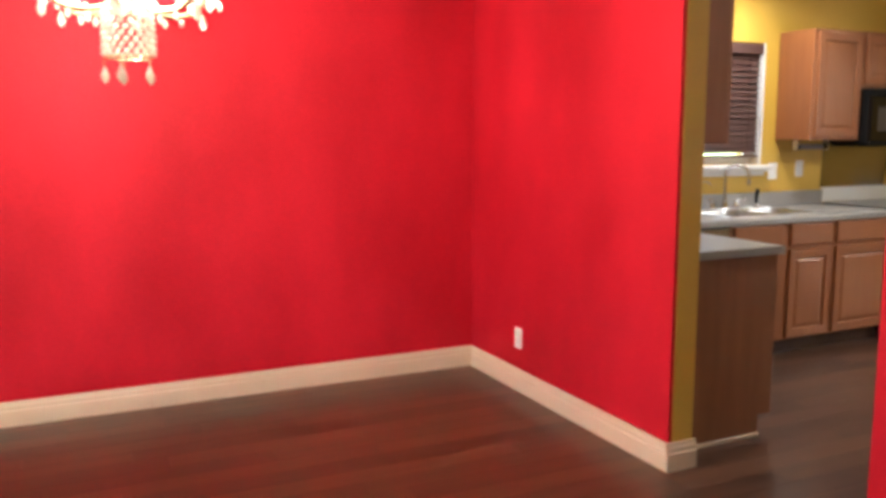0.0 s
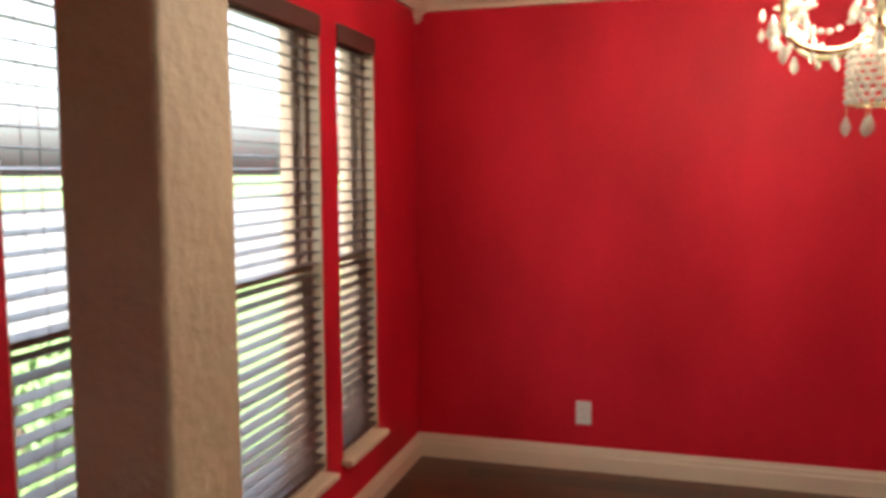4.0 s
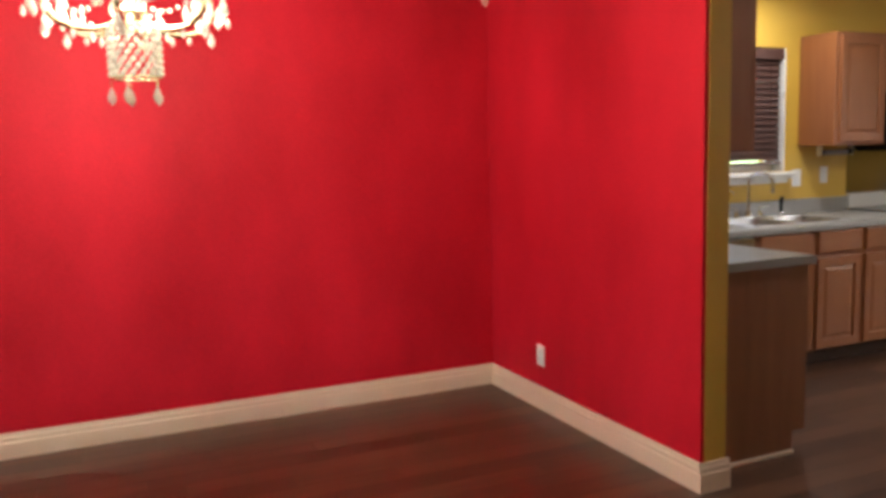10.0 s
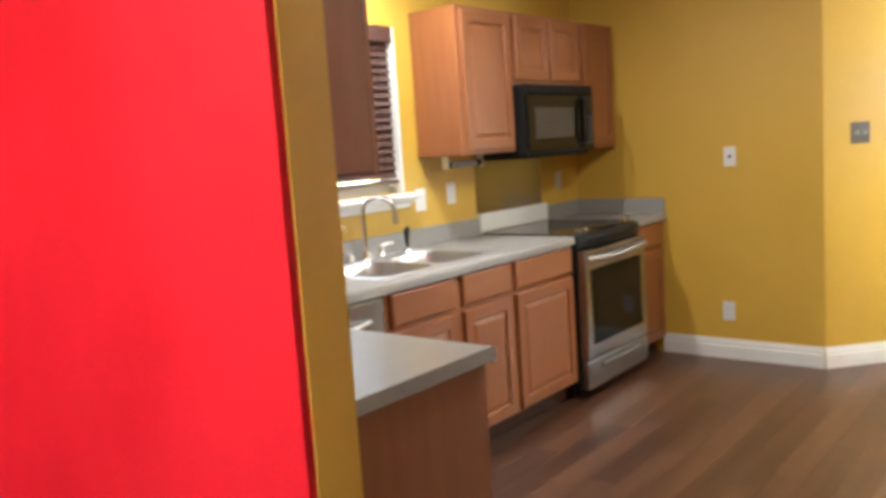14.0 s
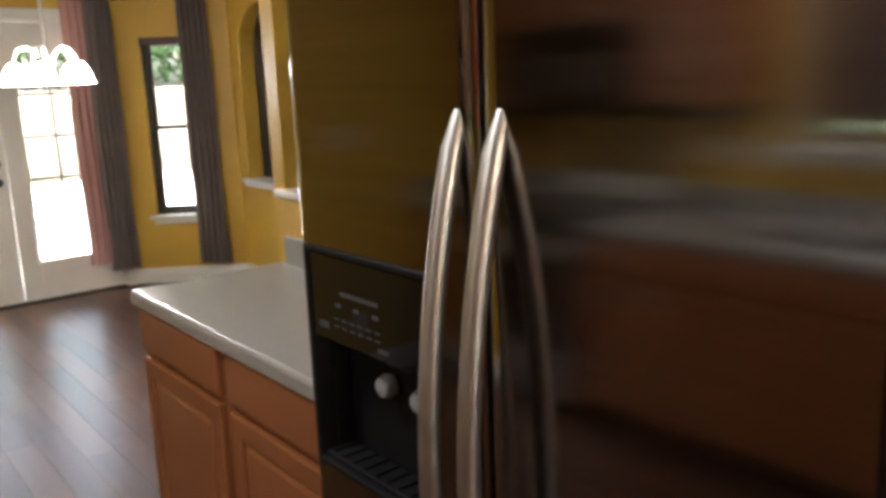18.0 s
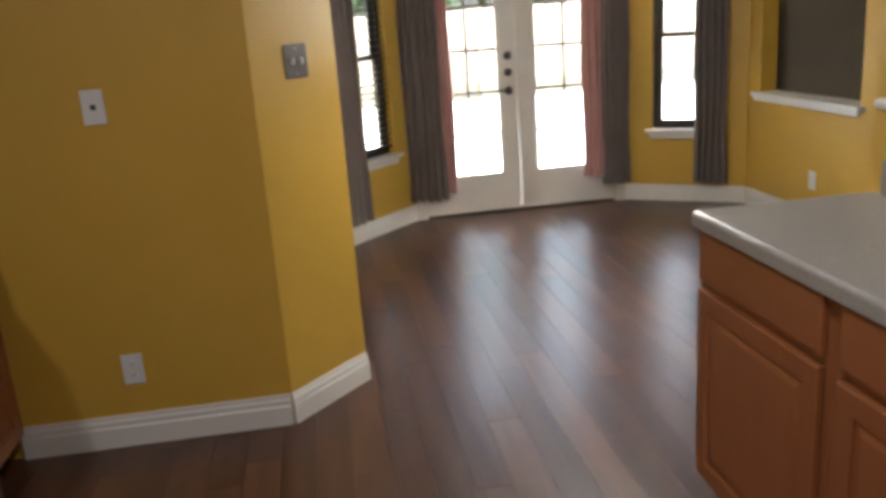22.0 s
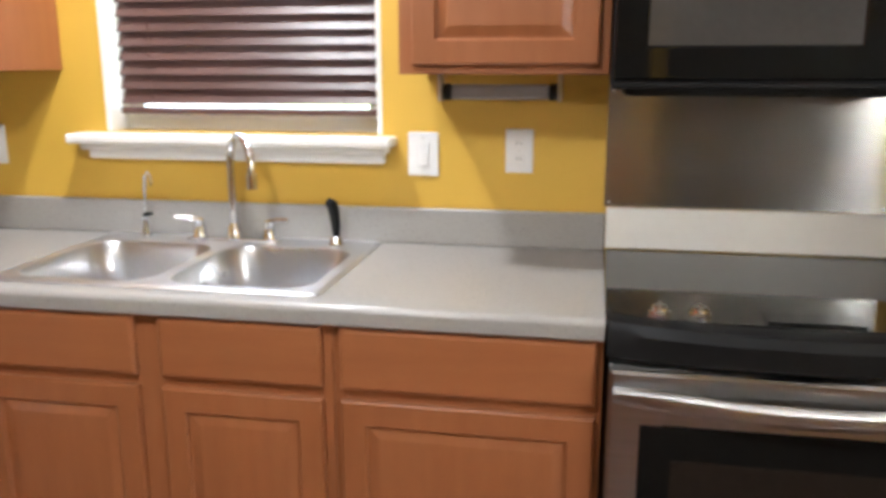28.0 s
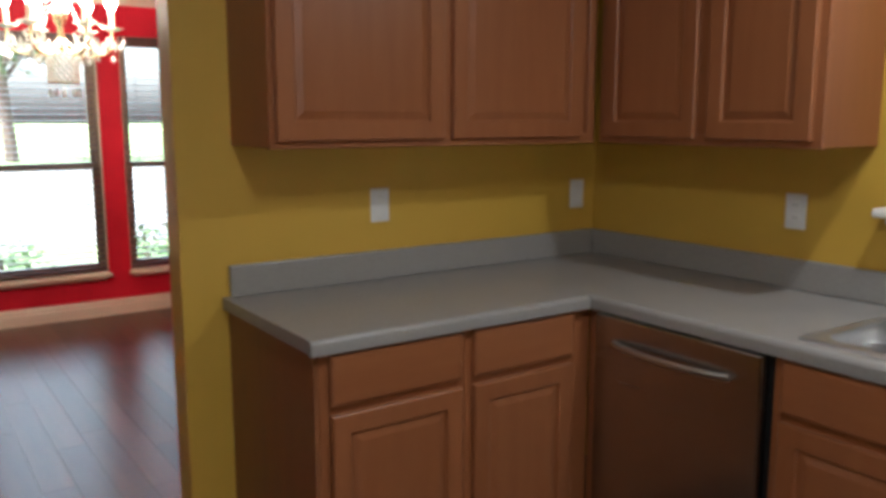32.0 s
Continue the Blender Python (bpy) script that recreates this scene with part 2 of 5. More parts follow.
M["leaf"] = textured("green_leaf", (0.035, 0.075, 0.018), (0.085, 0.16, 0.045), 6, rough=0.55, bump=0.1)
M["bark"] = textured("tree_bark", (0.06, 0.04, 0.028), (0.13, 0.095, 0.07), 8, (1, 1, 0.3), 0.9, grain=40, bump=0.6)
M["fence"] = textured("weathered_cedar_board", (0.30, 0.24, 0.18), (0.46, 0.38, 0.30), 5, (7, 7, 0.6), 0.8, grain=40, bump=0.2, per_piece=0.2)
M["asphalt"] = textured("worn_grey_asphalt", (0.055, 0.053, 0.050), (0.10, 0.097, 0.092), 3, rough=0.9, grain=160, bump=0.4)
M["concrete"] = textured("pale_concrete", (0.58, 0.56, 0.53), (0.70, 0.68, 0.65), 3, rough=0.85, grain=120, bump=0.3)
M["brick"] = textured("tan_brick", (0.28, 0.20, 0.15), (0.38, 0.28, 0.21), 9, rough=0.85, grain=120, bump=0.4)

M["fridge_steel"] = textured("smudged_brushed_stainless", (0.25, 0.235, 0.22), (0.31, 0.295, 0.28), 1.2, (1, 1, 40), 0.10, 1.0, grain=7, bump=0.002, rough_span=0.05, brushed=1.0)
mat, n, l, p = shade("clear_window_glass", 0.02)
p.inputs["Transmission Weight"].default_value, p.inputs["IOR"].default_value = 1.0, 1.45
p.inputs["Base Color"].default_value = (0.93, 0.96, 0.94, 1)
M["glass"] = mat
mat, n, l, p = shade("cut_crystal", 0.08)
p.inputs["Transmission Weight"].default_value, p.inputs["IOR"].default_value = 0.5, 1.55
p.inputs["Base Color"].default_value = (1.0, 0.96, 0.88, 1)
M["crystal"] = mat


# ---- builders ----
def slab(bm, x0, y0, z0, x1, y1, z1, bevel=0.0, segs=1):
    """A box between two corners, its edges eased, added to bm."""
    lo = (min(x0, x1), min(y0, y1), min(z0, z1))
    hi = (max(x0, x1), max(y0, y1), max(z0, z1))
    made = bmesh.ops.create_cube(bm, size=1.0, matrix=Matrix.LocRotScale(
        [(a + b) / 2 for a, b in zip(lo, hi)], None, [b - a for a, b in zip(lo, hi)]))
    if bevel:
        edges = list({e for v in made["verts"] for e in v.link_edges})
        bmesh.ops.bevel(bm, geom=edges, offset=bevel, segments=segs, profile=0.5, affect="EDGES")
    return bm


def box(x0, y0, z0, x1, y1, z1, bevel=0.0, segs=1):
    return slab(bmesh.new(), x0, y0, z0, x1, y1, z1, bevel, segs)


def rod(bm, a, b, r, r2=None, n=12):
    """A round bar from a to b."""
    a, b = Vector(a), Vector(b)
    turn = (b - a).to_track_quat("Z", "Y").to_matrix().to_4x4()
    bmesh.ops.create_cone(bm, cap_ends=True, segments=n, radius1=r, radius2=r if r2 is None else r2, depth=(b - a).length,
                          matrix=Matrix.Translation((a + b) / 2) @ turn)
    return bm


def tube(bm, pts, r, n=10, flat=1.0):
    """A bent round bar along points; flat below 1 squeezes it sideways. r may be one radius or one a point."""
    pts = [Vector(q) for q in pts]
    radii = r if isinstance(r, (list, tuple)) else [r] * len(pts)
    rings, side = [], None
    for i, q in enumerate(pts):
        d = (pts[min(i + 1, len(pts) - 1)] - pts[max(i - 1, 0)]).normalized()
        if side is None:
            side = d.cross(Vector((0, 0, 1)) if abs(d.z) < 0.9 else Vector((1, 0, 0))).normalized()
        side = (side - d * side.dot(d)).normalized()
        up = d.cross(side)
        rings.append([bm.verts.new(q + radii[i] * (math.cos(2 * math.pi * k / n) * side * flat + math.sin(2 * math.pi * k / n) * up)) for k in range(n)])
    for a, b in zip(rings, rings[1:]):
        for k in range(n):
            bm.faces.new((a[k], a[(k + 1) % n], b[(k + 1) % n], b[k]))
    bm.faces.new(rings[0][::-1])
    bm.faces.new(rings[-1])
    return bm


def lathe(bm, profile, at=(0, 0, 0), n=20):
    """A turned shape round the z axis from (radius, z) pairs."""
    rings = []
    for r, z in profile:
        rings.append([bm.verts.new((at[0] + r * math.cos(2 * math.pi * k / n), at[1] + r * math.sin(2 * math.pi * k / n), at[2] + z)) for k in range(n)])
    for a, b in zip(rings, rings[1:]):
        for k in range(n):
            bm.faces.new((a[k], a[(k + 1) % n], b[(k + 1) % n], b[k]))
    bm.faces.new(rings[0][::-1])
    bm.faces.new(rings[-1])
    return bm


def prism(bm, outline, a, b, axis="z"):
    """A flat outline of (u, v) pairs pushed from a to b along an axis."""
    def put(u, v, w):
        return {"x": (w, u, v), "y": (u, w, v), "z": (u, v, w)}[axis]
    low, high = [[bm.verts.new(put(u, v, w)) for u, v in outline] for w in (a, b)]
    k = len(outline)
    for i in range(k):
        bm.faces.new((low[i], low[(i + 1) % k], high[(i + 1) % k], high[i]))
    bm.faces.new(low[::-1])
    bm.faces.new(high)
    return bm


def mesh_from(name, bm, material, smooth=False):
    bmesh.ops.recalc_face_normals(bm, faces=bm.faces)
    data = bpy.data.meshes.new(name)
    bm.to_mesh(data)
    bm.free()
    data.materials.append(material)
    if smooth:
        data.shade_smooth()
        data.set_sharp_from_angle(angle=radians(40))
    return data


def part(name, bm, material, parent=None, label="", smooth=False):
    ob = new(name, mesh_from(name, bm, material, smooth))
    if parent is not None:
        ob.parent = parent
    if label:
        ob["label"] = label
    return ob


def piece(name, data, parent, m):
    ob = new(name, data)
    ob.parent = parent
    ob.matrix_basis = m
    return ob


def thing(name, m, label, category, group=""):
    ob = new(name)
    ob.empty_display_size = 0.1
    ob.matrix_basis = m
    return tagged(ob, label, category, group)


def structure(name, bm, material, label, category, smooth=False):
    return tagged(part(name, bm, material, None, "", smooth), label, category, kind="structure")


def frame_bars(bm, w0, z0, w1, z1, y0, y1, t, bevel=0.003):
    """A rectangular frame t wide in one piece, lying in the x-z plane between y0 and y1, its front edges eased."""
    e = min(bevel, t * 0.3)
    rings = []
    for o, y in ((0, y1), (0, y0 + e), (e, y0), (t - e, y0), (t, y0 + e), (t, y1)):
        rings.append([bm.verts.new(q) for q in ((w0 + o, y, z0 + o), (w1 - o, y, z0 + o), (w1 - o, y, z1 - o), (w0 + o, y, z1 - o))])
    for a, b in zip(rings, rings[1:] + rings[:1]):
        for k in range(4):
            bm.faces.new((a[k], a[(k + 1) % 4], b[(k + 1) % 4], b[k]))
    return bm


# ---- setting ----
WX, NY, TOP = -3.97, 0.08, 2.44      # dining west wall, dining north wall, ceiling
END_B, OPEN_B = -1.75, -2.69        # opening between dining room and kitchen
EX = 3.945                          # yellow wall past the stove
SY = -3.35                           # pass-through wall


def wall_x(name, x0, x1, y0, y1, openings, material, label, z0=-0.02, z1=TOP):
    """A wall along y between x0 and x1, with openings (y0, y1, z0, z1)."""
    ys = sorted({y0, y1, *[v for o in openings for v in o[:2]]})
    bm = bmesh.new()
    for a, b in zip(ys, ys[1:]):
        mid, low = (a + b) / 2, z0
        for o in sorted((o for o in openings if o[0] < mid < o[1]), key=lambda o: o[2]):
            if o[2] > low:
                slab(bm, x0, a, low, x1, b, o[2])
            low = o[3]
        if low < z1:
            slab(bm, x0, a, low, x1, b, z1)
    return structure(name, bm, material, label, "wall")


def wall_y(name, y0, y1, x0, x1, openings, material, label, z0=-0.02, z1=TOP):
    """A wall along x between y0 and y1, with openings (x0, x1, z0, z1)."""
    xs = sorted({x0, x1, *[v for o in openings for v in o[:2]]})
    bm = bmesh.new()
    for a, b in zip(xs, xs[1:]):
        mid, low = (a + b) / 2, z0
        for o in sorted((o for o in openings if o[0] < mid < o[1]), key=lambda o: o[2]):
            if o[2] > low:
                slab(bm, a, y0, low, b, y1, o[2])
            low = o[3]
        if low < z1:
            slab(bm, a, y0, low, b, y1, z1)
    return structure(name, bm, material, label, "wall")


DIN_WIN = [(-2.635, -2.235), (-2.08, -1.10), (-0.94, -0.53)]
DIN_Z = (0.33, 2.08)
wall_x("wall_west", WX - 0.16, WX, -6.2, NY + 0.16, [(a, b, *DIN_Z) for a, b in DIN_WIN], M["red"], "red painted dining room wall with three tall windows")
wall_y("wall_north_dining", NY, NY + 0.16, WX, -0.13, [], M["red"], "red faux-finished dining room wall")
wall_x("wall_between_dining_face", -0.13, -0.11, END_B + 0.004, NY, [], M["red"], "red dining side of the wall to the kitchen")
wall_x("wall_between_kitchen_face", -0.109, 0.0, END_B, NY + 0.16, [], M["yellow"], "mustard yellow kitchen side of the dividing wall")
wall_x("wall_south_of_opening", -0.13, -0.11, -6.2, OPEN_B, [], M["red"], "red painted wall beside the kitchen opening")
wall_x("wall_south_kitchen_face", -0.109, 0.0, -8.6, OPEN_B - 0.004, [], M["yellow"], "mustard yellow wall beside the refrigerator")
# unseen opening, added to let daylight onto the column's foyer side
wall_y("wall_foyer_south", -6.36, -6.2, WX - 0.16, -0.13, [(-3.4, -2.9, 1.2, 2.1)], M["tan"], "tan textured foyer wall with an added daylight opening")
SINK_WIN = (1.31, 2.15, 1.215, 2.06)
wall_y("wall_sink", 0.0, 0.24, 0.0, EX + 0.1, [SINK_WIN], M["yellow"], "mustard yellow kitchen wall with the sink window")
wall_x("wall_east_kitchen", EX, EX + 0.11, -1.595, 0.0, [], M["yellow"], "mustard yellow wall beside the range")
bm = prism(bmesh.new(), [(EX, -1.595), (4.275, -1.898), (4.40, -1.898), (4.40, -1.78), (EX + 0.11, -1.40)], -0.02, TOP)
structure("wall_chamfer", bm, M["yellow"], "mustard yellow angled wall end with a switch plate", "wall")
LBAY, LDOOR, RDOOR, RBAY = (6.42, -1.85), (7.06, -2.45), (7.06, -4.12), (6.56, -4.85)
wall_y("wall_north_nook", -1.85, -1.73, 4.40, LBAY[0], [(4.47, 5.25, -0.02, 2.05)], M["yellow"], "mustard yellow nook wall with a cased doorway")
wall_y("wall_hall_back", -0.9, -0.8, 4.02, 6.4, [], M["grey_wall"], "plain greige hall wall behind the doorway")
wall_x("wall_hall_side", 5.40, 5.50, -1.73, -0.9, [], M["grey_wall"], "plain greige hall side wall")
wall_x("wall_doors", 7.06, 7.22, RDOOR[1], LDOOR[1], [(-4.03, -2.535, -0.02, 2.06)], M["yellow"], "mustard yellow bay wall around the french doors")


def bay_wall(name, a, b, half, z0, z1, label):
    """A slanting bay wall from a to b with a window opening round its middle, in its own frame."""
    a, b = Vector((*a, 0)), Vector((*b, 0))
    length, d = (b - a).length, (b - a).normalized()
    m = Matrix.Translation((a + b) / 2) @ Matrix.Rotation(math.atan2(d.y, d.x), 4, "Z")
    bm = bmesh.new()
    h = length / 2
    slab(bm, -h - 0.02, 0, -0.02, -half, 0.15, TOP)
    slab(bm, half, 0, -0.02, h + 0.02, 0.15, TOP)
    slab(bm, -half, 0, -0.02, half, 0.15, z0)
    slab(bm, -half, 0, z1, half, 0.15, TOP)
    ob = structure(name, bm, M["yellow"], label, "wall")
    ob.matrix_basis = m
    return m, length


BAY_Z, BAY_HALF = (0.55, 1.93), 0.24
BAY_L, LEN_L = bay_wall("wall_bay_north", LBAY, LDOOR, BAY_HALF, *BAY_Z, "mustard yellow slanted bay wall with a window")
BAY_R, LEN_R = bay_wall("wall_bay_south", RDOOR, RBAY, BAY_HALF, *BAY_Z, "mustard yellow slanted bay wall with a window")
ARCH = (5.30, 6.40, 0.80, 2.12)
wall_y("wall_south_nook", -4.97, -4.85, 5.10, RBAY[0] + 0.02, [ARCH], M["yellow"], "mustard yellow nook wall with an arched opening")
for name, s, x in (("arch_corner_east", -1, ARCH[1]), ("arch_corner_west", 1, ARCH[0])):
    r = 0.34
    pts = [(x, ARCH[3])] + [(x + s * r * (1 - math.cos(k * math.pi / 16)), ARCH[3] - r + r * math.sin(k * math.pi / 16)) for k in range(9)]
    structure(name, prism(bmesh.new(), pts, -4.969, -4.851, "y"), M["yellow"], "mustard yellow rounded corner of the arched opening", "wall")
PASS = (1.95, 3.02, 1.150, 2.15)
wall_y("wall_pass_through", SY - 0.14, SY, 0.0, 3.10, [PASS], M["yellow"], "mustard yellow half wall with a pass-through opening")
LIV = [(-6.62, -6.12), (-7.35, -6.85)]
wall_x("wall_living_east", 6.56, 6.70, -8.6, -4.97, [(*o, 0.75, 2.15) for o in LIV], M["grey_wall"], "greige living room wall with two windows")
wall_y("wall_living_south", -8.76, -8.6, -0.13, 6.70, [], M["grey_wall"], "greige far living room wall")
structure("ceiling", box(-4.13, -8.76, TOP, 7.3, 0.24, TOP + 0.12), M["ceiling"], "white textured ceiling", "ceiling")
structure("subfloor", slab(box(-4.13, -6.36, -0.15, -0.13, 0.24, -0.022), -0.13, -8.76, -0.15, 7.22, 0.24, -0.022), M["underlay"], "dark floor base under the planks", "floor")


# ---- trim ----
def skirting(name, m, length, material, label, height=0.125, depth=0.016):
    """A moulded baseboard along local x, its back on the wall at y = 0, facing -y."""
    d, h = depth, height
    outline = [(0, 0), (-d, 0), (-d, h * 0.62), (-d * 0.72, h * 0.68), (-d * 0.78, h * 0.80), (-d * 0.45, h * 0.90), (-d * 0.40, h), (0, h)]
    ob = structure(name, prism(bmesh.new(), outline, 0, length, "x"), material, label, "baseboard")
    ob.matrix_basis = m
    return ob


def facing(x, y, turn, z=0.0):
    return pose(x, y, z, 0, 0, turn)


CB, WB = "cream painted moulded baseboard", "white painted moulded baseboard"
skirting("baseboard_north", facing(WX, NY - 0.001, 0), 3.84, M["cream"], CB)
skirting("baseboard_between", facing(-0.131, NY - 0.02, -90), NY - 0.02 - END_B, M["cream"], CB)
skirting("baseboard_between_end", facing(-0.147, END_B - 0.001, 0), 0.163, M["cream"], CB)
skirting("baseboard_west", facing(WX + 0.001, -6.2, 90), 6.2 + NY - 0.018, M["cream"], CB)
skirting("baseboard_south_of_opening", facing(-0.131, OPEN_B, -90), 3.4, M["cream"], CB)
skirting("baseboard_range_wall", facing(EX - 0.001, -0.60, -90), 0.988, M["trim"], WB)
skirting("baseboard_chamfer", facing(EX - 0.004, -1.592, math.degrees(math.atan2(-0.303, 0.330))), 0.452, M["trim"], WB)
skirting("baseboard_nook", facing(5.33, -1.851, 0), LBAY[0] - 5.33, M["trim"], WB)
for name, m, ln in (("baseboard_bay_north", BAY_L, LEN_L), ("baseboard_bay_south", BAY_R, LEN_R)):
    skirting(name, m @ pose(-ln / 2, -0.001, 0), ln, M["trim"], WB)
skirting("baseboard_nook_south", facing(RBAY[0] - 0.02, -4.849, 180), 1.44, M["trim"], WB)


def crown(name, m, length):
    outline = [(0, 2.300), (-0.020, 2.300), (-0.028, 2.318), (-0.050, 2.335), (-0.075, 2.375), (-0.105, 2.405), (-0.115, 2.425), (-0.130, 2.4385), (0, 2.4385)]
    ob = structure(name, prism(bmesh.new(), outline, 0, length, "x"), M["cream"], "cream painted crown moulding", "crown")
    ob.matrix_basis = m


crown("crown_north", facing(WX, NY - 0.001, 0), 3.84)
crown("crown_between", facing(-0.131, NY, -90), 1.84)
crown("crown_west", facing(WX + 0.001, -6.2, 90), 6.2 + NY)
for name, x, sx in (("crown_corner_block_west", WX, 1), ("crown_corner_block_east", -0.13, -1)):
    bm = bmesh.new()
    rings = []
    for s, z in ((0.012, 2.245), (0.030, 2.262), (0.036, 2.285), (0.060, 2.300), (0.115, 2.385), (0.140, 2.4375)):
        rings.append([bm.verts.new(q) for q in ((x, NY - 0.0005, z), (x + sx * s, NY - 0.0005, z), (x + sx * s, NY - s, z), (x, NY - s, z))])
    for a, b in zip(rings, rings[1:]):
        for k in range(4):
            bm.faces.new((a[k], a[(k + 1) % 4], b[(k + 1) % 4], b[k]))
    bm.faces.new(rings[0][::-1]), bm.faces.new(rings[-1])
    structure(name, bm, M["cream"], "cream painted crown corner block", "crown")

# column between foyer and dining room
bm = box(-3.705, -2.78, 0, -3.50, -2.54, TOP, 0.014, 3)
structure("column", bm, M["tan"], "tan knockdown-textured square column", "column")

# casing of the nook doorway
bm = bmesh.new()
for x in (4.395, 5.25):
    slab(bm, x, -1.872, 0, x + 0.075, -1.849, 2.05, 0.006)
slab(bm, 4.395, -1.873, 2.05, 5.325, -1.849, 2.125, 0.006)
slab(bm, 4.47, -1.849, 0, 4.485, -1.73, 2.05, 0.002)
slab(bm, 5.235, -1.849, 0, 5.25, -1.73, 2.05, 0.002)
structure("trim_doorway", bm, M["trim"], "white painted doorway casing", "trim")

# ledges of the arched opening and the pass-through
for name, a, b, y0, y1, z, lb in (("trim_arch_ledge", ARCH[0] - 0.05, ARCH[1] + 0.05, -5.01, -4.80, ARCH[2], "white ledge of the arched opening"),
                                  ("trim_pass_ledge", PASS[0], PASS[1] + 0.05, SY - 0.165, SY + 0.024, PASS[2], "white ledge of the pass-through")):
    bm = slab(bmesh.new(), a, y0, z, b, y1, z + 0.028, 0.009, 2)
    if y0 < -4:
        slab(bm, a + 0.02, y1 - 0.032, z - 0.030, b - 0.02, y1 - 0.016, z + 0.001, 0.004)
    structure(name, bm, M["trim"], lb, "ledge")


# ---- windows ----
def window(name, m, w, h, label, material, rail=0.48, glass_y=0.07):
    """A single-hung window, bottom middle at the origin, room side towards -y."""
    ob = tagged(thing(name, m, label, "window"), kind="structure")
    part("window_frame", frame_bars(bmesh.new(), -w / 2, 0, w / 2, h, glass_y - 0.02, glass_y + 0.045, 0.035), material, ob)
    low = part("lower_sash", frame_bars(bmesh.new(), -w / 2 + 0.036, 0.036, w / 2 - 0.036, h * rail + 0.018, glass_y - 0.016, glass_y + 0.010, 0.030), material, ob)
    up = part("upper_sash", frame_bars(bmesh.new(), -w / 2 + 0.036, h * rail - 0.018, w / 2 - 0.036, h - 0.036, glass_y + 0.012, glass_y + 0.038, 0.030), material, ob)
    for parent, z0, z1, y in ((low, 0.064, h * rail - 0.010, glass_y - 0.004), (up, h * rail + 0.010, h - 0.064, glass_y + 0.024)):
        pane = part("pane", box(-w / 2 + 0.064, y, z0, w / 2 - 0.064, y + 0.004, z1), M["glass"], parent)
        pane.visible_shadow = False
    return ob


def sill(name, m, w, label, material, depth=0.075, apron=0.06):
    """A stool and apron under a window; the stool's top is at the origin's height."""
    bm = slab(bmesh.new(), -w / 2, -depth, -0.028, w / 2, 0.10, 0, 0.008, 2)
    slab(bm, -w / 2 + 0.03, -0.020, -0.028 - apron, w / 2 - 0.03, -0.001, -0.027, 0.005)
    ob = structure(name, bm, material, label, "sill")
    ob.matrix_basis = m
    return ob


def blind(m, w, h, label, tilt, pitch=0.043, y=0.02, group="", stack=0.0):
    """A wooden slat blind hanging from the origin (top middle), with valance, slats, ladder cords and bottom rail."""
    ob = thing("window_blind", m, label, "blind", group)
    part("valance", box(-w / 2, y - 0.04, -0.075, w / 2, y - 0.018, 0, 0.005, 2), M["blind"], ob)
    part("headrail", box(-w / 2 + 0.01, y - 0.016, -0.05, w / 2 - 0.01, y + 0.03, -0.004, 0.002), M["blind"], ob)
    data = mesh_from("slat", box(-w / 2 + 0.006, -0.025, -0.0016, w / 2 - 0.006, 0.025, 0.0016, 0.001), M["blind"])
    count = int((h - 0.10) / pitch)
    for k in range(count):
        lean = tilt + random.uniform(-2.5, 2.5)
        piece("slat", data, ob, pose(0, y, -0.085 - pitch * k, lean, random.uniform(-0.12, 0.12), 0))
    part("bottom_rail", box(-w / 2 + 0.006, y - 0.025, -0.085 - pitch * count - 0.010, w / 2 - 0.006, y + 0.025, -0.085 - pitch * count + 0.008, 0.005, 2), M["blind"], ob)
    for x in (-w / 2 + 0.11, w / 2 - 0.11):
        for yy in (-0.024, 0.024):
            part("ladder_cord", rod(bmesh.new(), (x, y + yy, -0.05), (x, y + yy, -0.085 - pitch * count), 0.0011, n=5), M["blind"], ob)
    return ob


for k, (a, b) in enumerate(DIN_WIN):
    m = facing(WX, (a + b) / 2, 90)
    wide = b - a > 0.6
    window("window_%d" % (k + 1), m @ pose(0, 0, DIN_Z[0]), b - a, DIN_Z[1] - DIN_Z[0],
           "wide tan-brown-framed single-hung dining room window" if wide else "narrow tan-brown-framed single-hung dining room window", M["dining_frame"], 0.46)
    jamb = structure("window_jamb_%d" % (k + 1), frame_bars(bmesh.new(), a - (a + b) / 2 + 0.0005, 0.0005, b - (a + b) / 2 - 0.0005, DIN_Z[1] - DIN_Z[0] - 0.0005, 0.002, 0.045, 0.005, 0.001), M["cream"], "cream painted window reveal", "window trim")
    jamb.matrix_basis = m @ pose(0, 0, DIN_Z[0])
    outer = structure("window_outer_reveal_%d" % (k + 1), frame_bars(bmesh.new(), a - (a + b) / 2 + 0.0005, 0.0005, b - (a + b) / 2 - 0.0005, DIN_Z[1] - DIN_Z[0] - 0.0005, 0.1165, 0.168, 0.006, 0.001), M["brick"], "tan brick outer window reveal", "window trim")
    outer.matrix_basis = m @ pose(0, 0, DIN_Z[0])
    sill("window_sill_%d" % (k + 1), m @ pose(0, 0, DIN_Z[0] + 0.002), b - a + 0.03, "cream painted window ledge in the dining room", M["cream"], 0.05, 0.0 + 0.02)
    blind(m @ pose(0, 0, DIN_Z[1] - 0.002), b - a - 0.012, DIN_Z[1] - DIN_Z[0] - 0.01,
          "dark wood slat blind with open slats in a dining window", 6, 0.044, 0.028, "dining room blinds")
m = facing((SINK_WIN[0] + SINK_WIN[1]) / 2, 0.0, 0)
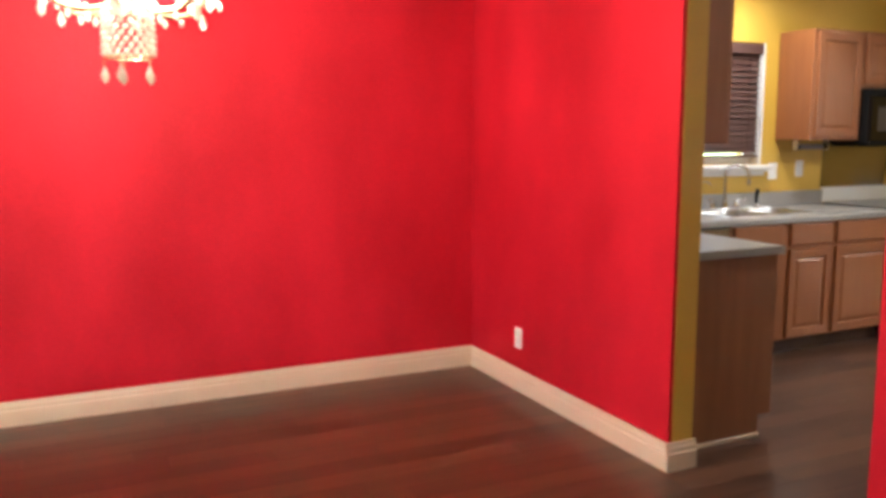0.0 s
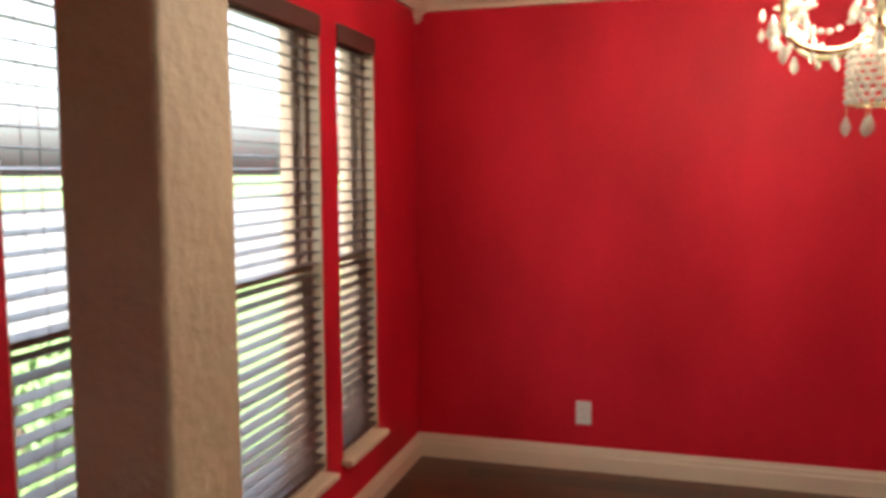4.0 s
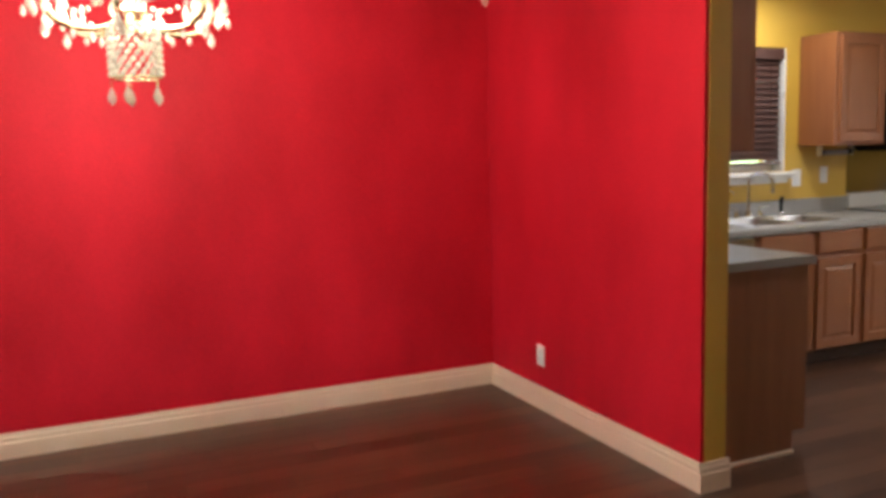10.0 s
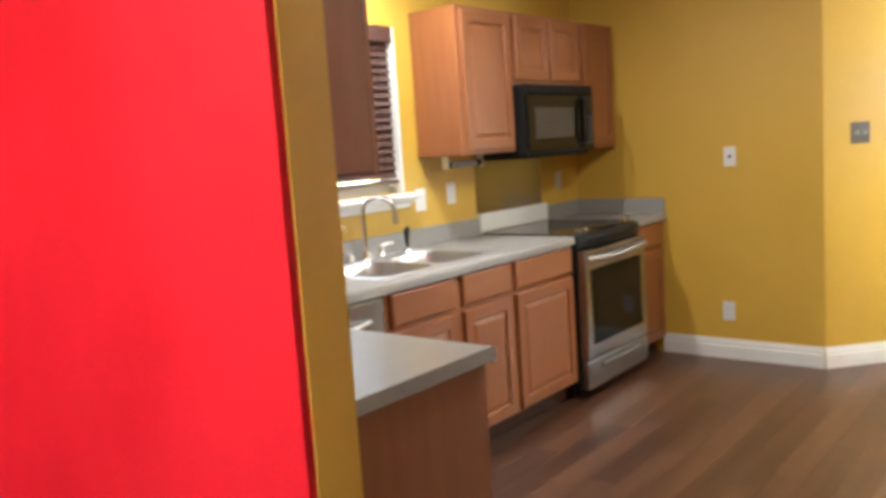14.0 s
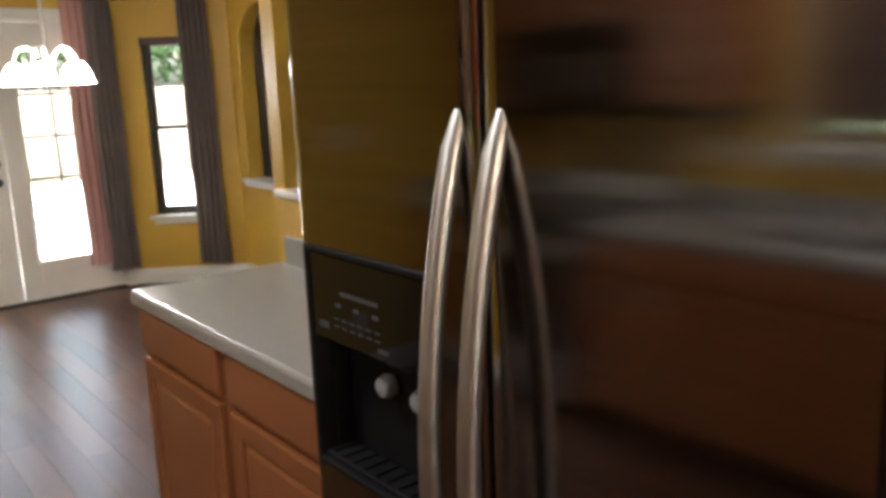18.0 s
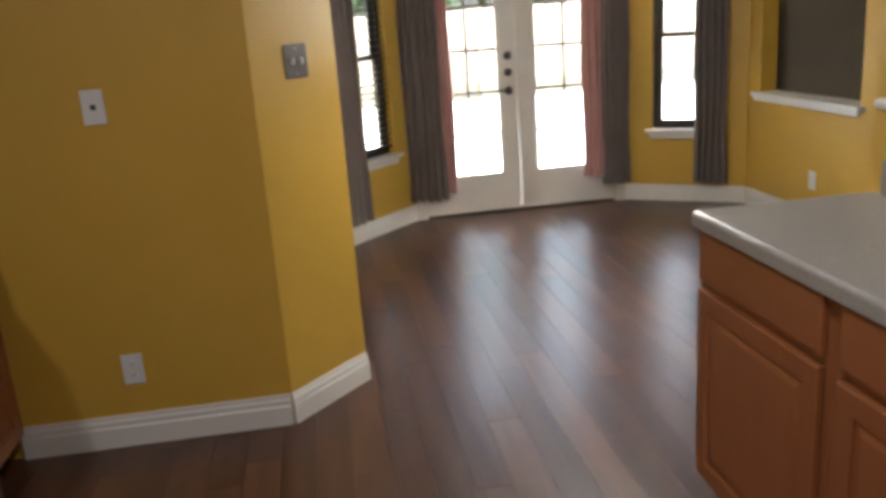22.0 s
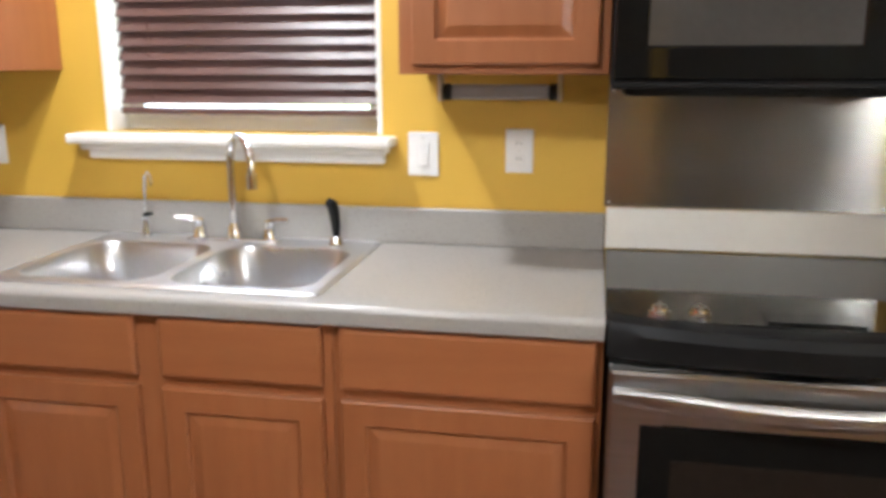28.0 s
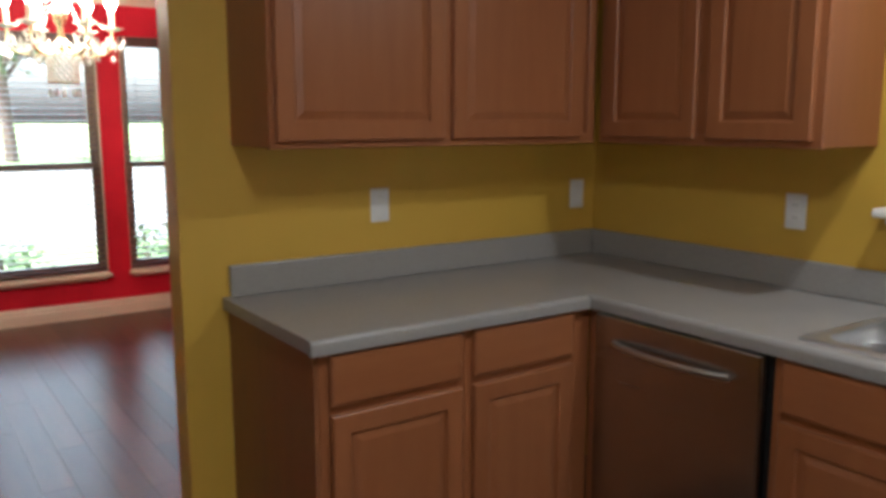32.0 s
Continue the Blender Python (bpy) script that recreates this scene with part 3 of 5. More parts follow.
window("window_4", m @ pose(0, 0.03, SINK_WIN[2]), 0.84, SINK_WIN[3] - SINK_WIN[2], "white-framed window over the kitchen sink", M["trim"], 0.5, 0.09)
blind(m @ pose(0.012, 0, SINK_WIN[3] - 0.002), 0.80, SINK_WIN[3] - SINK_WIN[2] - 0.02, "reddish dark wood blind, slats closed, over the sink", 60, 0.041, 0.045)
bm = slab(bmesh.new(), 1.225, -0.085, SINK_WIN[2] - 0.030, 2.190, 0.03, SINK_WIN[2] - 0.002, 0.008, 2)
slab(bm, 1.262, -0.030, SINK_WIN[2] - 0.078, 2.160, -0.001, SINK_WIN[2] - 0.029, 0.008, 2)
slab(bm, 1.250, -0.055, SINK_WIN[2] - 0.050, 2.172, -0.001, SINK_WIN[2] - 0.028, 0.008, 2)
structure("window_sill_4", bm, M["trim"], "white moulded window sill over the sink", "sill")
bm = bmesh.new()
slab(bm, SINK_WIN[0], 0.001, SINK_WIN[2], SINK_WIN[0] + 0.016, 0.13, SINK_WIN[3], 0.002)
slab(bm, SINK_WIN[1] - 0.016, 0.001, SINK_WIN[2], SINK_WIN[1], 0.13, SINK_WIN[3], 0.002)
structure("trim_sink_window", bm, M["trim"], "white painted window jambs", "trim")
for k, (m, ln) in enumerate(((BAY_L, LEN_L), (BAY_R, LEN_R))):
    window("window_%d" % (5 + k), m @ pose(0, 0, BAY_Z[0]), 2 * BAY_HALF, BAY_Z[1] - BAY_Z[0], "bronze-framed single-hung window in the breakfast bay", M["bronze"], 0.5)
    sill("window_sill_%d" % (5 + k), m @ pose(0, 0, BAY_Z[0] + 0.002), 2 * BAY_HALF + 0.10, "white painted window sill in the bay", M["trim"], 0.045, 0.045)
blind(BAY_L @ pose(0, 0, BAY_Z[1] - 0.002), 2 * BAY_HALF - 0.012, BAY_Z[1] - BAY_Z[0] - 0.03, "dark wood slat blind with open slats in the bay window", 4, 0.044, 0.026)
ob = thing("window_blind", BAY_R @ pose(0, 0, BAY_Z[1] - 0.002), "dark wood slat blind pulled fully up in the bay window", "blind")
part("valance", box(-0.234, -0.014, -0.065, 0.234, 0.008, 0, 0.005, 2), M["blind"], ob)
for k, (a, b) in enumerate(LIV):
    m = facing(6.56, (a + b) / 2, -90)
    window("window_%d" % (7 + k), m @ pose(0, 0, 0.75), b - a, 1.40, "bronze-framed living room window", M["bronze"], 0.5)
blind(facing(6.56, (LIV[0][0] + LIV[0][1]) / 2, -90, 2.148), 0.488, 1.37, "dark slat blind with open slats in a living room window", 8, 0.05, 0.026)


# ---- french doors ----
def leaf(m, name, label, knobs):
    """One glazed door leaf 0.735 wide; left bottom corner at the origin, room side towards -y."""
    w, h = 0.735, 2.035
    gl, gr, gb, gt = 0.135, w - 0.135, 0.285, h - 0.20
    ob = tagged(thing(name, m, label, "door"), kind="structure")
    bm = bmesh.new()
    slab(bm, 0, 0, 0, gl, 0.042, h, 0.003)
    slab(bm, gr, 0, 0, w, 0.042, h, 0.003)
    slab(bm, gl, 0.0006, 0, gr, 0.0414, gb, 0.003)
    slab(bm, gl, 0.0006, gt, gr, 0.0414, h, 0.003)
    part("door_panel", bm, M["trim"], ob)
    part("glazing_bead", frame_bars(bmesh.new(), gl - 0.012, gb - 0.012, gr + 0.012, gt + 0.012, -0.007, 0.010, 0.022), M["trim"], ob)
    rows, cols = 5, 2
    for i in range(1, rows):
        z = gb + (gt - gb) * i / rows
        part("muntin", box(gl, 0.017, z - 0.010, gr, 0.026, z + 0.010, 0.002), M["muntin"], ob)
    part("muntin", box((gl + gr) / 2 - 0.010, 0.0165, gb, (gl + gr) / 2 + 0.010, 0.0265, gt, 0.002), M["muntin"], ob)
    pane = part("pane", box(gl, 0.019, gb, gr, 0.024, gt), M["glass"], ob)
    pane.visible_shadow = False
    if knobs:
        x = w - 0.062
        for z in (1.16, 1.04):
            bolt = part("deadbolt", lathe(bmesh.new(), [(0.001, 0), (0.030, 0), (0.030, 0.010), (0.026, 0.018), (0.012, 0.020), (0.012, 0.026), (0.001, 0.027)], n=18), M["bronze"], ob, "dark bronze deadbolt", True)
            bolt.matrix_basis = pose(x, -0.0005, z, 90, 0, 0)
        rose = part("door_handle", lathe(bmesh.new(), [(0.001, 0), (0.030, 0), (0.030, 0.008), (0.022, 0.016), (0.010, 0.020), (0.010, 0.045), (0.001, 0.046)], n=18), M["bronze"], ob, "dark bronze door lever", True)
        rose.matrix_basis = pose(x, -0.0005, 0.905, 90, 0, 0)
        lever = part("lever", tube(bmesh.new(), [(0, 0, 0.044), (-0.03, 0, 0.052), (-0.06, 0.006, 0.050), (-0.105, 0.014, 0.046)], [0.009, 0.009, 0.008, 0.006]), M["bronze"], rose, "", True)
    for z in (0.2, 1.0, 1.85):
        part("hinge", rod(bmesh.new(), (0.004 if knobs else w - 0.004, -0.006, z - 0.045), (0.004 if knobs else w - 0.004, -0.006, z + 0.045), 0.006), M["handle"], ob, "", True)
    return ob


leaf(facing(7.085, -2.545, -90, 0.012), "door_1", "white french door leaf with glass and bronze lever", True)
leaf(facing(7.085, -3.285, -90, 0.012), "door_2", "white french door leaf with tall glass", False)
bm = bmesh.new()
slab(bm, 7.035, -2.535, 0, 7.058, -2.455, 2.06, 0.006)
slab(bm, 7.035, -4.11, 0, 7.058, -4.03, 2.06, 0.006)
slab(bm, 7.034, -4.11, 2.061, 7.058, -2.455, 2.14, 0.006)
slab(bm, 7.061, -2.544, 0, 7.20, -2.536, 2.06)
slab(bm, 7.061, -4.029, 0, 7.20, -4.021, 2.06)
slab(bm, 7.061, -4.02, 2.05, 7.20, -2.545, 2.059)
structure("trim_french_doors", bm, M["trim"], "white painted casing around the french doors", "trim")
structure("threshold", box(7.03, -4.02, 0.0, 7.20, -2.545, 0.011, 0.004), M["bronze"], "dark bronze door threshold", "threshold")


# ---- curtains ----
def curtain(m, w, z0, z1, label, material, folds, seed, depth=0.035, back=None):
    """A pleated cloth panel hung from a rod, with body of its own; the top is gathered, the hem a little wider."""
    rnd = random.Random(seed)
    n, rows, th = folds * 8, 14, 0.004
    ph = [rnd.uniform(-0.5, 0.5) for _ in range(folds + 1)]
    amp = [rnd.uniform(0.6, 1.2) for _ in range(folds + 1)]
    bm = bmesh.new()
    sides = ([], [])
    for r in range(rows + 1):
        v = r / rows
        z = z1 + (z0 - z1) * v
        spread = 1 + 0.10 * v
        for s in (0, 1):
            line = []
            for k in range(n + 1):
                u = k / n
                f = min(int(u * folds), folds)
                wave = math.sin(2 * math.pi * u * folds + ph[f] * v * 1.5) * depth * amp[f] * (0.75 + 0.35 * v)
                line.append(bm.verts.new(((u - 0.5) * w * spread + 0.01 * v * math.sin(9 * v + f), wave + s * th, z + 0.006 * math.sin(7 * u) * v)))
            sides[s].append(line)
    for s in (0, 1):
        for a, b in zip(sides[s], sides[s][1:]):
            for k in range(n):
                q = (a[k], a[k + 1], b[k + 1], b[k])
                bm.faces.new(q if s else q[::-1])
    for r in range(rows):
        for k in (0, n):
            bm.faces.new((sides[0][r][k], sides[0][r + 1][k], sides[1][r + 1][k], sides[1][r][k]))
    for r in (0, rows):
        for k in range(n):
            bm.faces.new((sides[0][r][k], sides[0][r][k + 1], sides[1][r][k + 1], sides[1][r][k]))
    ob = thing("curtain", m, label, "curtain", "bay curtains")
    part("cloth", bm, material, ob, "", True)
    if back:
        part("lining_edge", slab(bmesh.new(), *back[0], *back[1], 0.002), M["lining"], ob, "dusty rose lining along the edge")
    for k in range(5):
        ring = bmesh.new()
        x = (k / 4 - 0.5) * w * 0.92
        tube(ring, [(x, 0.017 * math.cos(a), z1 + 0.008 + 0.017 * math.sin(a)) for a in [i * math.pi / 6 for i in range(13)]], 0.0025, 6)
        part("ring", ring, M["bronze"], ob, "", True)
    return ob


def along(a, b, s, off):
    """A frame on the line from a to b at fraction s, set off into the room, its -y towards the room."""
    a, b = Vector((*a, 0)), Vector((*b, 0))
    d = (b - a).normalized()
    inward = Vector((d.y, -d.x, 0))
    return Matrix.Translation(a + (b - a) * s + inward * off) @ Matrix.Rotation(math.atan2(d.y, d.x), 4, "Z")


ROD_Z, HEM = 2.20, 0.16
CLOTH = "long taupe curtain panel hanging from a dark rod"
ROSE = "dusty rose curtain lining hanging beside a taupe panel"
curtain(along(LBAY, LDOOR, 0.10, 0.085), 0.28, HEM, ROD_Z, CLOTH, M["curtain"], 5, 1)
curtain(along(LDOOR, RDOOR, 0.060, 0.095), 0.26, HEM, ROD_Z, CLOTH, M["curtain"], 5, 2)
curtain(along(LDOOR, RDOOR, 0.165, 0.080), 0.09, HEM + 0.04, ROD_Z, ROSE, M["lining"], 2, 3, 0.02)
curtain(along(LDOOR, RDOOR, 0.835, 0.068), 0.17, HEM + 0.06, ROD_Z, ROSE, M["lining"], 3, 4, 0.018)
curtain(along(LDOOR, RDOOR, 0.930, 0.105), 0.20, HEM, ROD_Z, CLOTH, M["curtain"], 5, 5)
curtain(along(RDOOR, RBAY, 0.72, 0.085), 0.22, HEM, ROD_Z, CLOTH, M["curtain"], 5, 6)
for a, b, s0, s1 in ((LBAY, LDOOR, -0.02, 0.90), (LDOOR, RDOOR, 0.04, 0.96), (RDOOR, RBAY, 0.10, 1.02)):
    m0, m1 = along(a, b, s0, 0.085), along(a, b, s1, 0.085)
    p0, p1 = m0.translation, m1.translation
    ob = thing("curtain_rod", Matrix.Translation((p0.x, p0.y, ROD_Z + 0.012)), "dark bronze curtain rod above the bay openings", "curtain rod", "bay curtain rods")
    rel = p1 - p0
    part("pole", rod(bmesh.new(), (0, 0, 0), tuple(rel), 0.009), M["bronze"], ob, "", True)
    for s in (0.06, 0.94):
        q = rel * s
        nrm = Vector((rel.y, -rel.x, 0)).normalized() * -0.082
        part("bracket", rod(bmesh.new(), tuple(q), tuple(q + nrm), 0.006), M["bronze"], ob, "", True)
    for e, sgn in ((Vector((0, 0, 0)), -1), (rel, 1)):
        fin = bmesh.new()
        bmesh.ops.create_uvsphere(fin, u_segments=12, v_segments=8, radius=0.019, matrix=Matrix.Translation(e + rel.normalized() * sgn * 0.014))
        part("finial", fin, M["bronze"], ob, "", True)


# ---- wall plates ----
def plate(m, kind, label, group="", material=None, w=0.075, h=0.118):
    """A cover plate on a wall, centre at the origin, facing -y. kind: outlet, rocker, toggles or blank."""
    ob = thing("outlet" if kind == "outlet" else "light_switch" if kind in ("rocker", "toggles") else "wall_plate", m, label,
               "outlet" if kind == "outlet" else "switch" if kind in ("rocker", "toggles") else "wall plate", group)
    mat = material or M["white_plastic"]
    part("cover", box(-w / 2, -0.006, -h / 2, w / 2, -0.0005, h / 2, 0.003, 2), mat, ob)
    if kind == "outlet":
        for z in (-0.021, 0.021):
            sock = part("socket", box(-0.016, -0.009, z - 0.013, 0.016, -0.005, z + 0.013, 0.003), mat, ob)
            for x in (-0.006, 0.006):
                part("slot", box(x - 0.001, -0.0096, z - 0.004, x + 0.001, -0.0085, z + 0.005), M["black"], sock)
    elif kind == "rocker":
        part("rocker", box(-0.016, -0.010, -0.033, 0.016, -0.005, 0.033, 0.003), mat, ob)
    elif kind == "toggles":
        for x in (-0.023, 0.023):
            part("toggle", box(x - 0.005, -0.016, -0.011, x + 0.005, -0.005, 0.011, 0.002), M["white_plastic"], ob)
    else:
        part("jack", box(-0.009, -0.0085, -0.009, 0.009, -0.005, 0.009, 0.002), M["black"] if kind == "jack" else mat, ob)
    for z in (-h * 0.38, h * 0.38) if kind != "outlet" else (0,):
        part("screw", rod(bmesh.new(), (0, -0.0075, z), (0, -0.005, z), 0.0028, n=8), M["handle"], ob)
    return ob


plate(facing(-3.105, NY, 0, 0.295), "outlet", "white duplex outlet on the red wall", "outlets")
plate(facing(-0.13, -0.495, -90, 0.30), "outlet", "white duplex outlet on the red wall", "outlets")
plate(facing(2.265, 0, 0, 1.165), "rocker", "white switch plate above the counter", "switches", None, 0.085, 0.12)
plate(facing(2.53, 0, 0, 1.178), "outlet", "white outlet above the counter", "outlets")
plate(facing(3.683, 0, 0, 1.165), "outlet", "white outlet beside the range hood wall", "outlets")
plate(facing(0.935, 0, 0, 1.172), "outlet", "white outlet above the dishwasher", "outlets")
plate(facing(0, -1.045, 90, 1.175), "rocker", "white switch plate on the dividing wall", "switches")
plate(facing(0, -0.10, 90, 1.168), "blank", "blank white wall plate in the corner", "")
plate(facing(EX, -1.060, -90, 1.262), "jack", "white phone jack plate on the yellow wall", "")
plate(facing(EX, -1.033, -90, 0.302), "outlet", "white outlet low on the yellow wall", "outlets")
CH = math.degrees(math.atan2(-0.303, 0.330))
plate(facing(4.110, -1.7465, CH, 1.358), "toggles", "pewter double switch plate on the angled wall", "switches", M["pewter"], 0.118, 0.122)
plate(facing(5.72, -4.85, 180, 0.32), "outlet", "white outlet under the arched opening", "outlets")
plate(facing(2.56, SY, 180, 1.085), "rocker", "white double switch plate under the pass-through", "switches", None, 0.125, 0.085)


# ---- cabinets ----
def panel_door(x0, z0, x1, z1, parent, y=0.0, grain="cab"):
    """A raised-panel door lying in front of y, with its centre panel as a piece of its own."""
    t = 0.020
    bm = bmesh.new()
    rail = min(0.058, (x1 - x0) * 0.2)
    frame_bars(bm, x0, z0, x1, z1, y - t, y - 0.001, rail, 0.004)
    ob = part("door", bm, M[grain], parent)
    a, b, c, d = x0 + rail, z0 + rail, x1 - rail, z1 - rail
    pm = bmesh.new()
    rings = []
    for ins, yy in ((-0.002, y - 0.004), (-0.002, y - 0.010), (0.006, y - 0.010), (0.026, y - 0.016), (0.030, y - 0.0165)):
        rings.append([pm.verts.new(q) for q in ((a + ins, yy, b + ins), (c - ins, yy, b + ins), (c - ins, yy, d - ins), (a + ins, yy, d - ins))])
    for p0, p1 in zip(rings, rings[1:]):
        for k in range(4):
            pm.faces.new((p0[k], p0[(k + 1) % 4], p1[(k + 1) % 4], p1[k]))
    pm.faces.new(rings[0][::-1]), pm.faces.new(rings[-1])
    part("panel", pm, M[grain], ob)
    return ob


def drawer_front(x0, z0, x1, z1, parent, y=0.0):
    bm = bmesh.new()
    rings = []
    for ins, yy in ((0, y - 0.001), (0, y - 0.014), (0.004, y - 0.018), (0.010, y - 0.020)):
        rings.append([bm.verts.new(q) for q in ((x0 + ins, yy, z0 + ins), (x1 - ins, yy, z0 + ins), (x1 - ins, yy, z1 - ins), (x0 + ins, yy, z1 - ins))])
    for p0, p1 in zip(rings, rings[1:]):
        for k in range(4):
            bm.faces.new((p0[k], p0[(k + 1) % 4], p1[(k + 1) % 4], p1[k]))
    bm.faces.new(rings[0][::-1]), bm.faces.new(rings[-1])
    return part("drawer_front", bm, M["cab_h"], parent)


def base_cabinet(m, w, doors, label, depth=0.605, group="base cabinets", drawers=True, top=0.876, hollow=False):
    """A base unit: front face frame at y = 0 facing -y, left bottom corner at the origin. doors: (x0, x1) pairs."""
    ob = thing("base_cabinet", m, label, "cabinet", group)
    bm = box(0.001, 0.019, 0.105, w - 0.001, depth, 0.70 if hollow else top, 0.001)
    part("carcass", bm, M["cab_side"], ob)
    part("face_frame", frame_bars(bmesh.new(), 0.0005, 0.105, w - 0.0005, top, 0, 0.0185, 0.030, 0.002), M["cab"], ob)
    part("rail", box(0.030, 0.0005, 0.690, w - 0.030, 0.018, 0.728, 0.002), M["cab_h"], ob)
    for (a, b), (c, d) in zip(doors, doors[1:]):
        part("stile", box(b - 0.012, 0.0003, 0.135, c + 0.012, 0.0178, top - 0.030, 0.002), M["cab"], ob)
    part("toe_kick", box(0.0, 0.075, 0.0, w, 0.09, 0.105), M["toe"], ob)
    for a, b in doors:
        panel_door(a, 0.118, b, 0.697, ob)
        if drawers:
            drawer_front(a, 0.722, b, 0.862, ob)
    return ob


def wall_cabinet(m, w, h, doors, label, depth=0.300, group="wall cabinets"):
    """An upper unit: face frame at y = 0 facing -y, left bottom corner at the origin."""
    ob = thing("wall_cabinet", m, label, "cabinet", group)
    bm = box(0.001, 0.019, 0.004, w - 0.001, depth, h, 0.001)
    part("carcass", bm, M["cab"], ob)
    part("face_frame", frame_bars(bmesh.new(), 0.0005, 0, w - 0.0005, h, 0, 0.0185, 0.036, 0.002), M["cab"], ob)
    for (a, b), (c, d) in zip(doors, doors[1:]):
        part("stile", box(b - 0.010, 0.0003, 0.036, c + 0.010, 0.0178, h - 0.036, 0.002), M["cab"], ob)
    for a, b in doors:
        panel_door(a, 0.022, b, h - 0.022, ob)
    return ob


FY = -0.610                      # face frames along the sink wall
base_cabinet(facing(1.285, FY, 0), 0.905, [(0.028, 0.442), (0.502, 0.882)], "maple sink base cabinet with two raised-panel doors", hollow=True)
base_cabinet(facing(2.190, FY, 0), 0.574, [(0.018, 0.561)], "wide maple base cabinet beside the range")
base_cabinet(facing(3.524, FY, 0), EX - 3.526, [(0.012, 0.362)], "narrow maple base cabinet between range and wall")
base_cabinet(facing(0.610, -1.590, 90), 0.470, [(0.030, 0.455)], "maple base cabinet at the end of the counter run")
base_cabinet(facing(0.610, -1.120, 90), 0.440, [(0.028, 0.422)], "maple base cabinet beside the corner")
ob = thing("corner_filler", Matrix.Translation((0.61, -0.61, 0)), "narrow maple filler strips in the inside corner", "filler")
part("filler_strip", box(-0.020, -0.069, 0.105, -0.001, -0.001, 0.876, 0.002), M["cab"], ob)
part("filler_strip", box(-0.0005, 0.001, 0.105, 0.044, 0.020, 0.876, 0.002), M["cab"], ob)
# finished end of the counter run, notched over the toe space
ob = thing("end_panel", Matrix.Translation((0, -1.591, 0)), "plain brown wooden end panel of the counter run", "panel")
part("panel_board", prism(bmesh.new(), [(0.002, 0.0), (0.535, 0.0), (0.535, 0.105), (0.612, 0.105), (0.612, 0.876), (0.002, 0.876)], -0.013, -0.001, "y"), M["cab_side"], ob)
part("shoe_moulding", box(0.018, -0.026, 0, 0.535, -0.0135, 0.020, 0.005, 2), M["cream"], ob, "pale quarter-round at the foot")
UZ, UH = 1.388, 0.752
wall_cabinet(facing(0.302, -1.575, 90, UZ), 1.270, UH, [(0.018, 0.590), (0.625, 1.185)], "double-door maple wall cabinet on the dividing wall")
wall_cabinet(facing(0.322, -0.302, 0, UZ), 0.866, UH, [(0.035, 0.435), (0.480, 0.838)], "double-door maple wall cabinet beside the sink window")
wall_cabinet(facing(2.270, -0.302, 0, UZ - 0.003), 0.486, UH, [(0.034, 0.462)], "single-door maple wall cabinet over the towel bar")
wall_cabinet(facing(2.757, -0.302, 0, 1.752), 0.741, UZ + UH - 1.752, [(0.020, 0.362), (0.379, 0.722)], "short maple wall cabinet above the microwave")
wall_cabinet(facing(3.499, -0.302, 0, 1.362), EX - 3.501, UZ + UH - 1.362, [(0.020, 0.390)], "single-door maple wall cabinet between microwave and wall")
PY = -2.832
base_cabinet(facing(3.066, PY, 180), 0.620, [(0.018, 0.590)], "maple peninsula base cabinet with drawer", depth=0.50)
base_cabinet(facing(2.445, PY, 180), 0.690, [(0.035, 0.655)], "maple peninsula base cabinet beside the refrigerator", depth=0.50)


# ---- counters ----
def counter_edge(bm, pts_axis, a, b, front, back, z0=0.876, z1=0.914, sign=1):
    """A postformed counter length with a rolled front edge; runs along axis from a to b."""
    r = 0.016
    prof = [(back, z0), (back, z1)]
    for k in range(7):
        t = math.pi / 2 * k / 6
        prof.append((front - sign * r + sign * r * math.sin(t), z1 - r + r * math.cos(t)))
    prof += [(front, z0 - 0.004), (front - sign * 0.02, z0 - 0.004), (front - sign * 0.02, z0)]
    return prism(bm, prof, a, b, pts_axis)


SX0, SX1, SYF, SYB = 1.345, 2.125, -0.565, -0.045     # sink cut-out
ob = thing("countertop", Matrix.Identity(4), "grey speckled laminate L-shaped countertop with backsplash", "countertop")
bm = bmesh.new()
counter_edge(bm, "y", -1.622, -0.640, 0.640, 0.0)
bm2 = part("counter_run", bm, M["counter"], ob, "", True)
for x0, y0, x1, y1 in ((0.0, -0.6395, 0.640, -0.001), (0.640, SYF, SX0, -0.001), (SX1, SYF, 2.764, -0.001), (SX0, SYB, SX1, -0.001)):
    part("counter_run", box(x0, y0, 0.876, x1, y1, 0.914), M["counter"], ob)
part("counter_nose", counter_edge(bmesh.new(), "x", 0.640, 2.764, -0.640, SYF, sign=-1), M["counter"], ob, "", True)
part("backsplash", box(0.001, -1.60, 0.914, 0.021, -0.001, 1.016, 0.005, 2), M["counter"], ob, "low laminate backsplash")
part("backsplash", box(0.0215, -0.021, 0.914, 2.764, -0.001, 1.016, 0.005, 2), M["counter"], ob, "low laminate backsplash")
ob = thing("countertop", Matrix.Identity(4), "short grey laminate countertop between range and wall", "countertop")
part("counter_run", counter_edge(bmesh.new(), "x", 3.521, EX - 0.002, -0.640, -0.001, sign=-1), M["counter"], ob, "", True)
part("backsplash", box(3.521, -0.021, 0.914, EX - 0.022, -0.001, 1.016, 0.005, 2), M["counter"], ob)
part("backsplash", box(EX - 0.0215, -0.632, 0.914, EX - 0.002, -0.001, 1.016, 0.005, 2), M["counter"], ob)
ob = thing("countertop", Matrix.Identity(4), "grey laminate peninsula countertop with low backsplash", "countertop")
bm = bmesh.new()
prof_front = -2.802
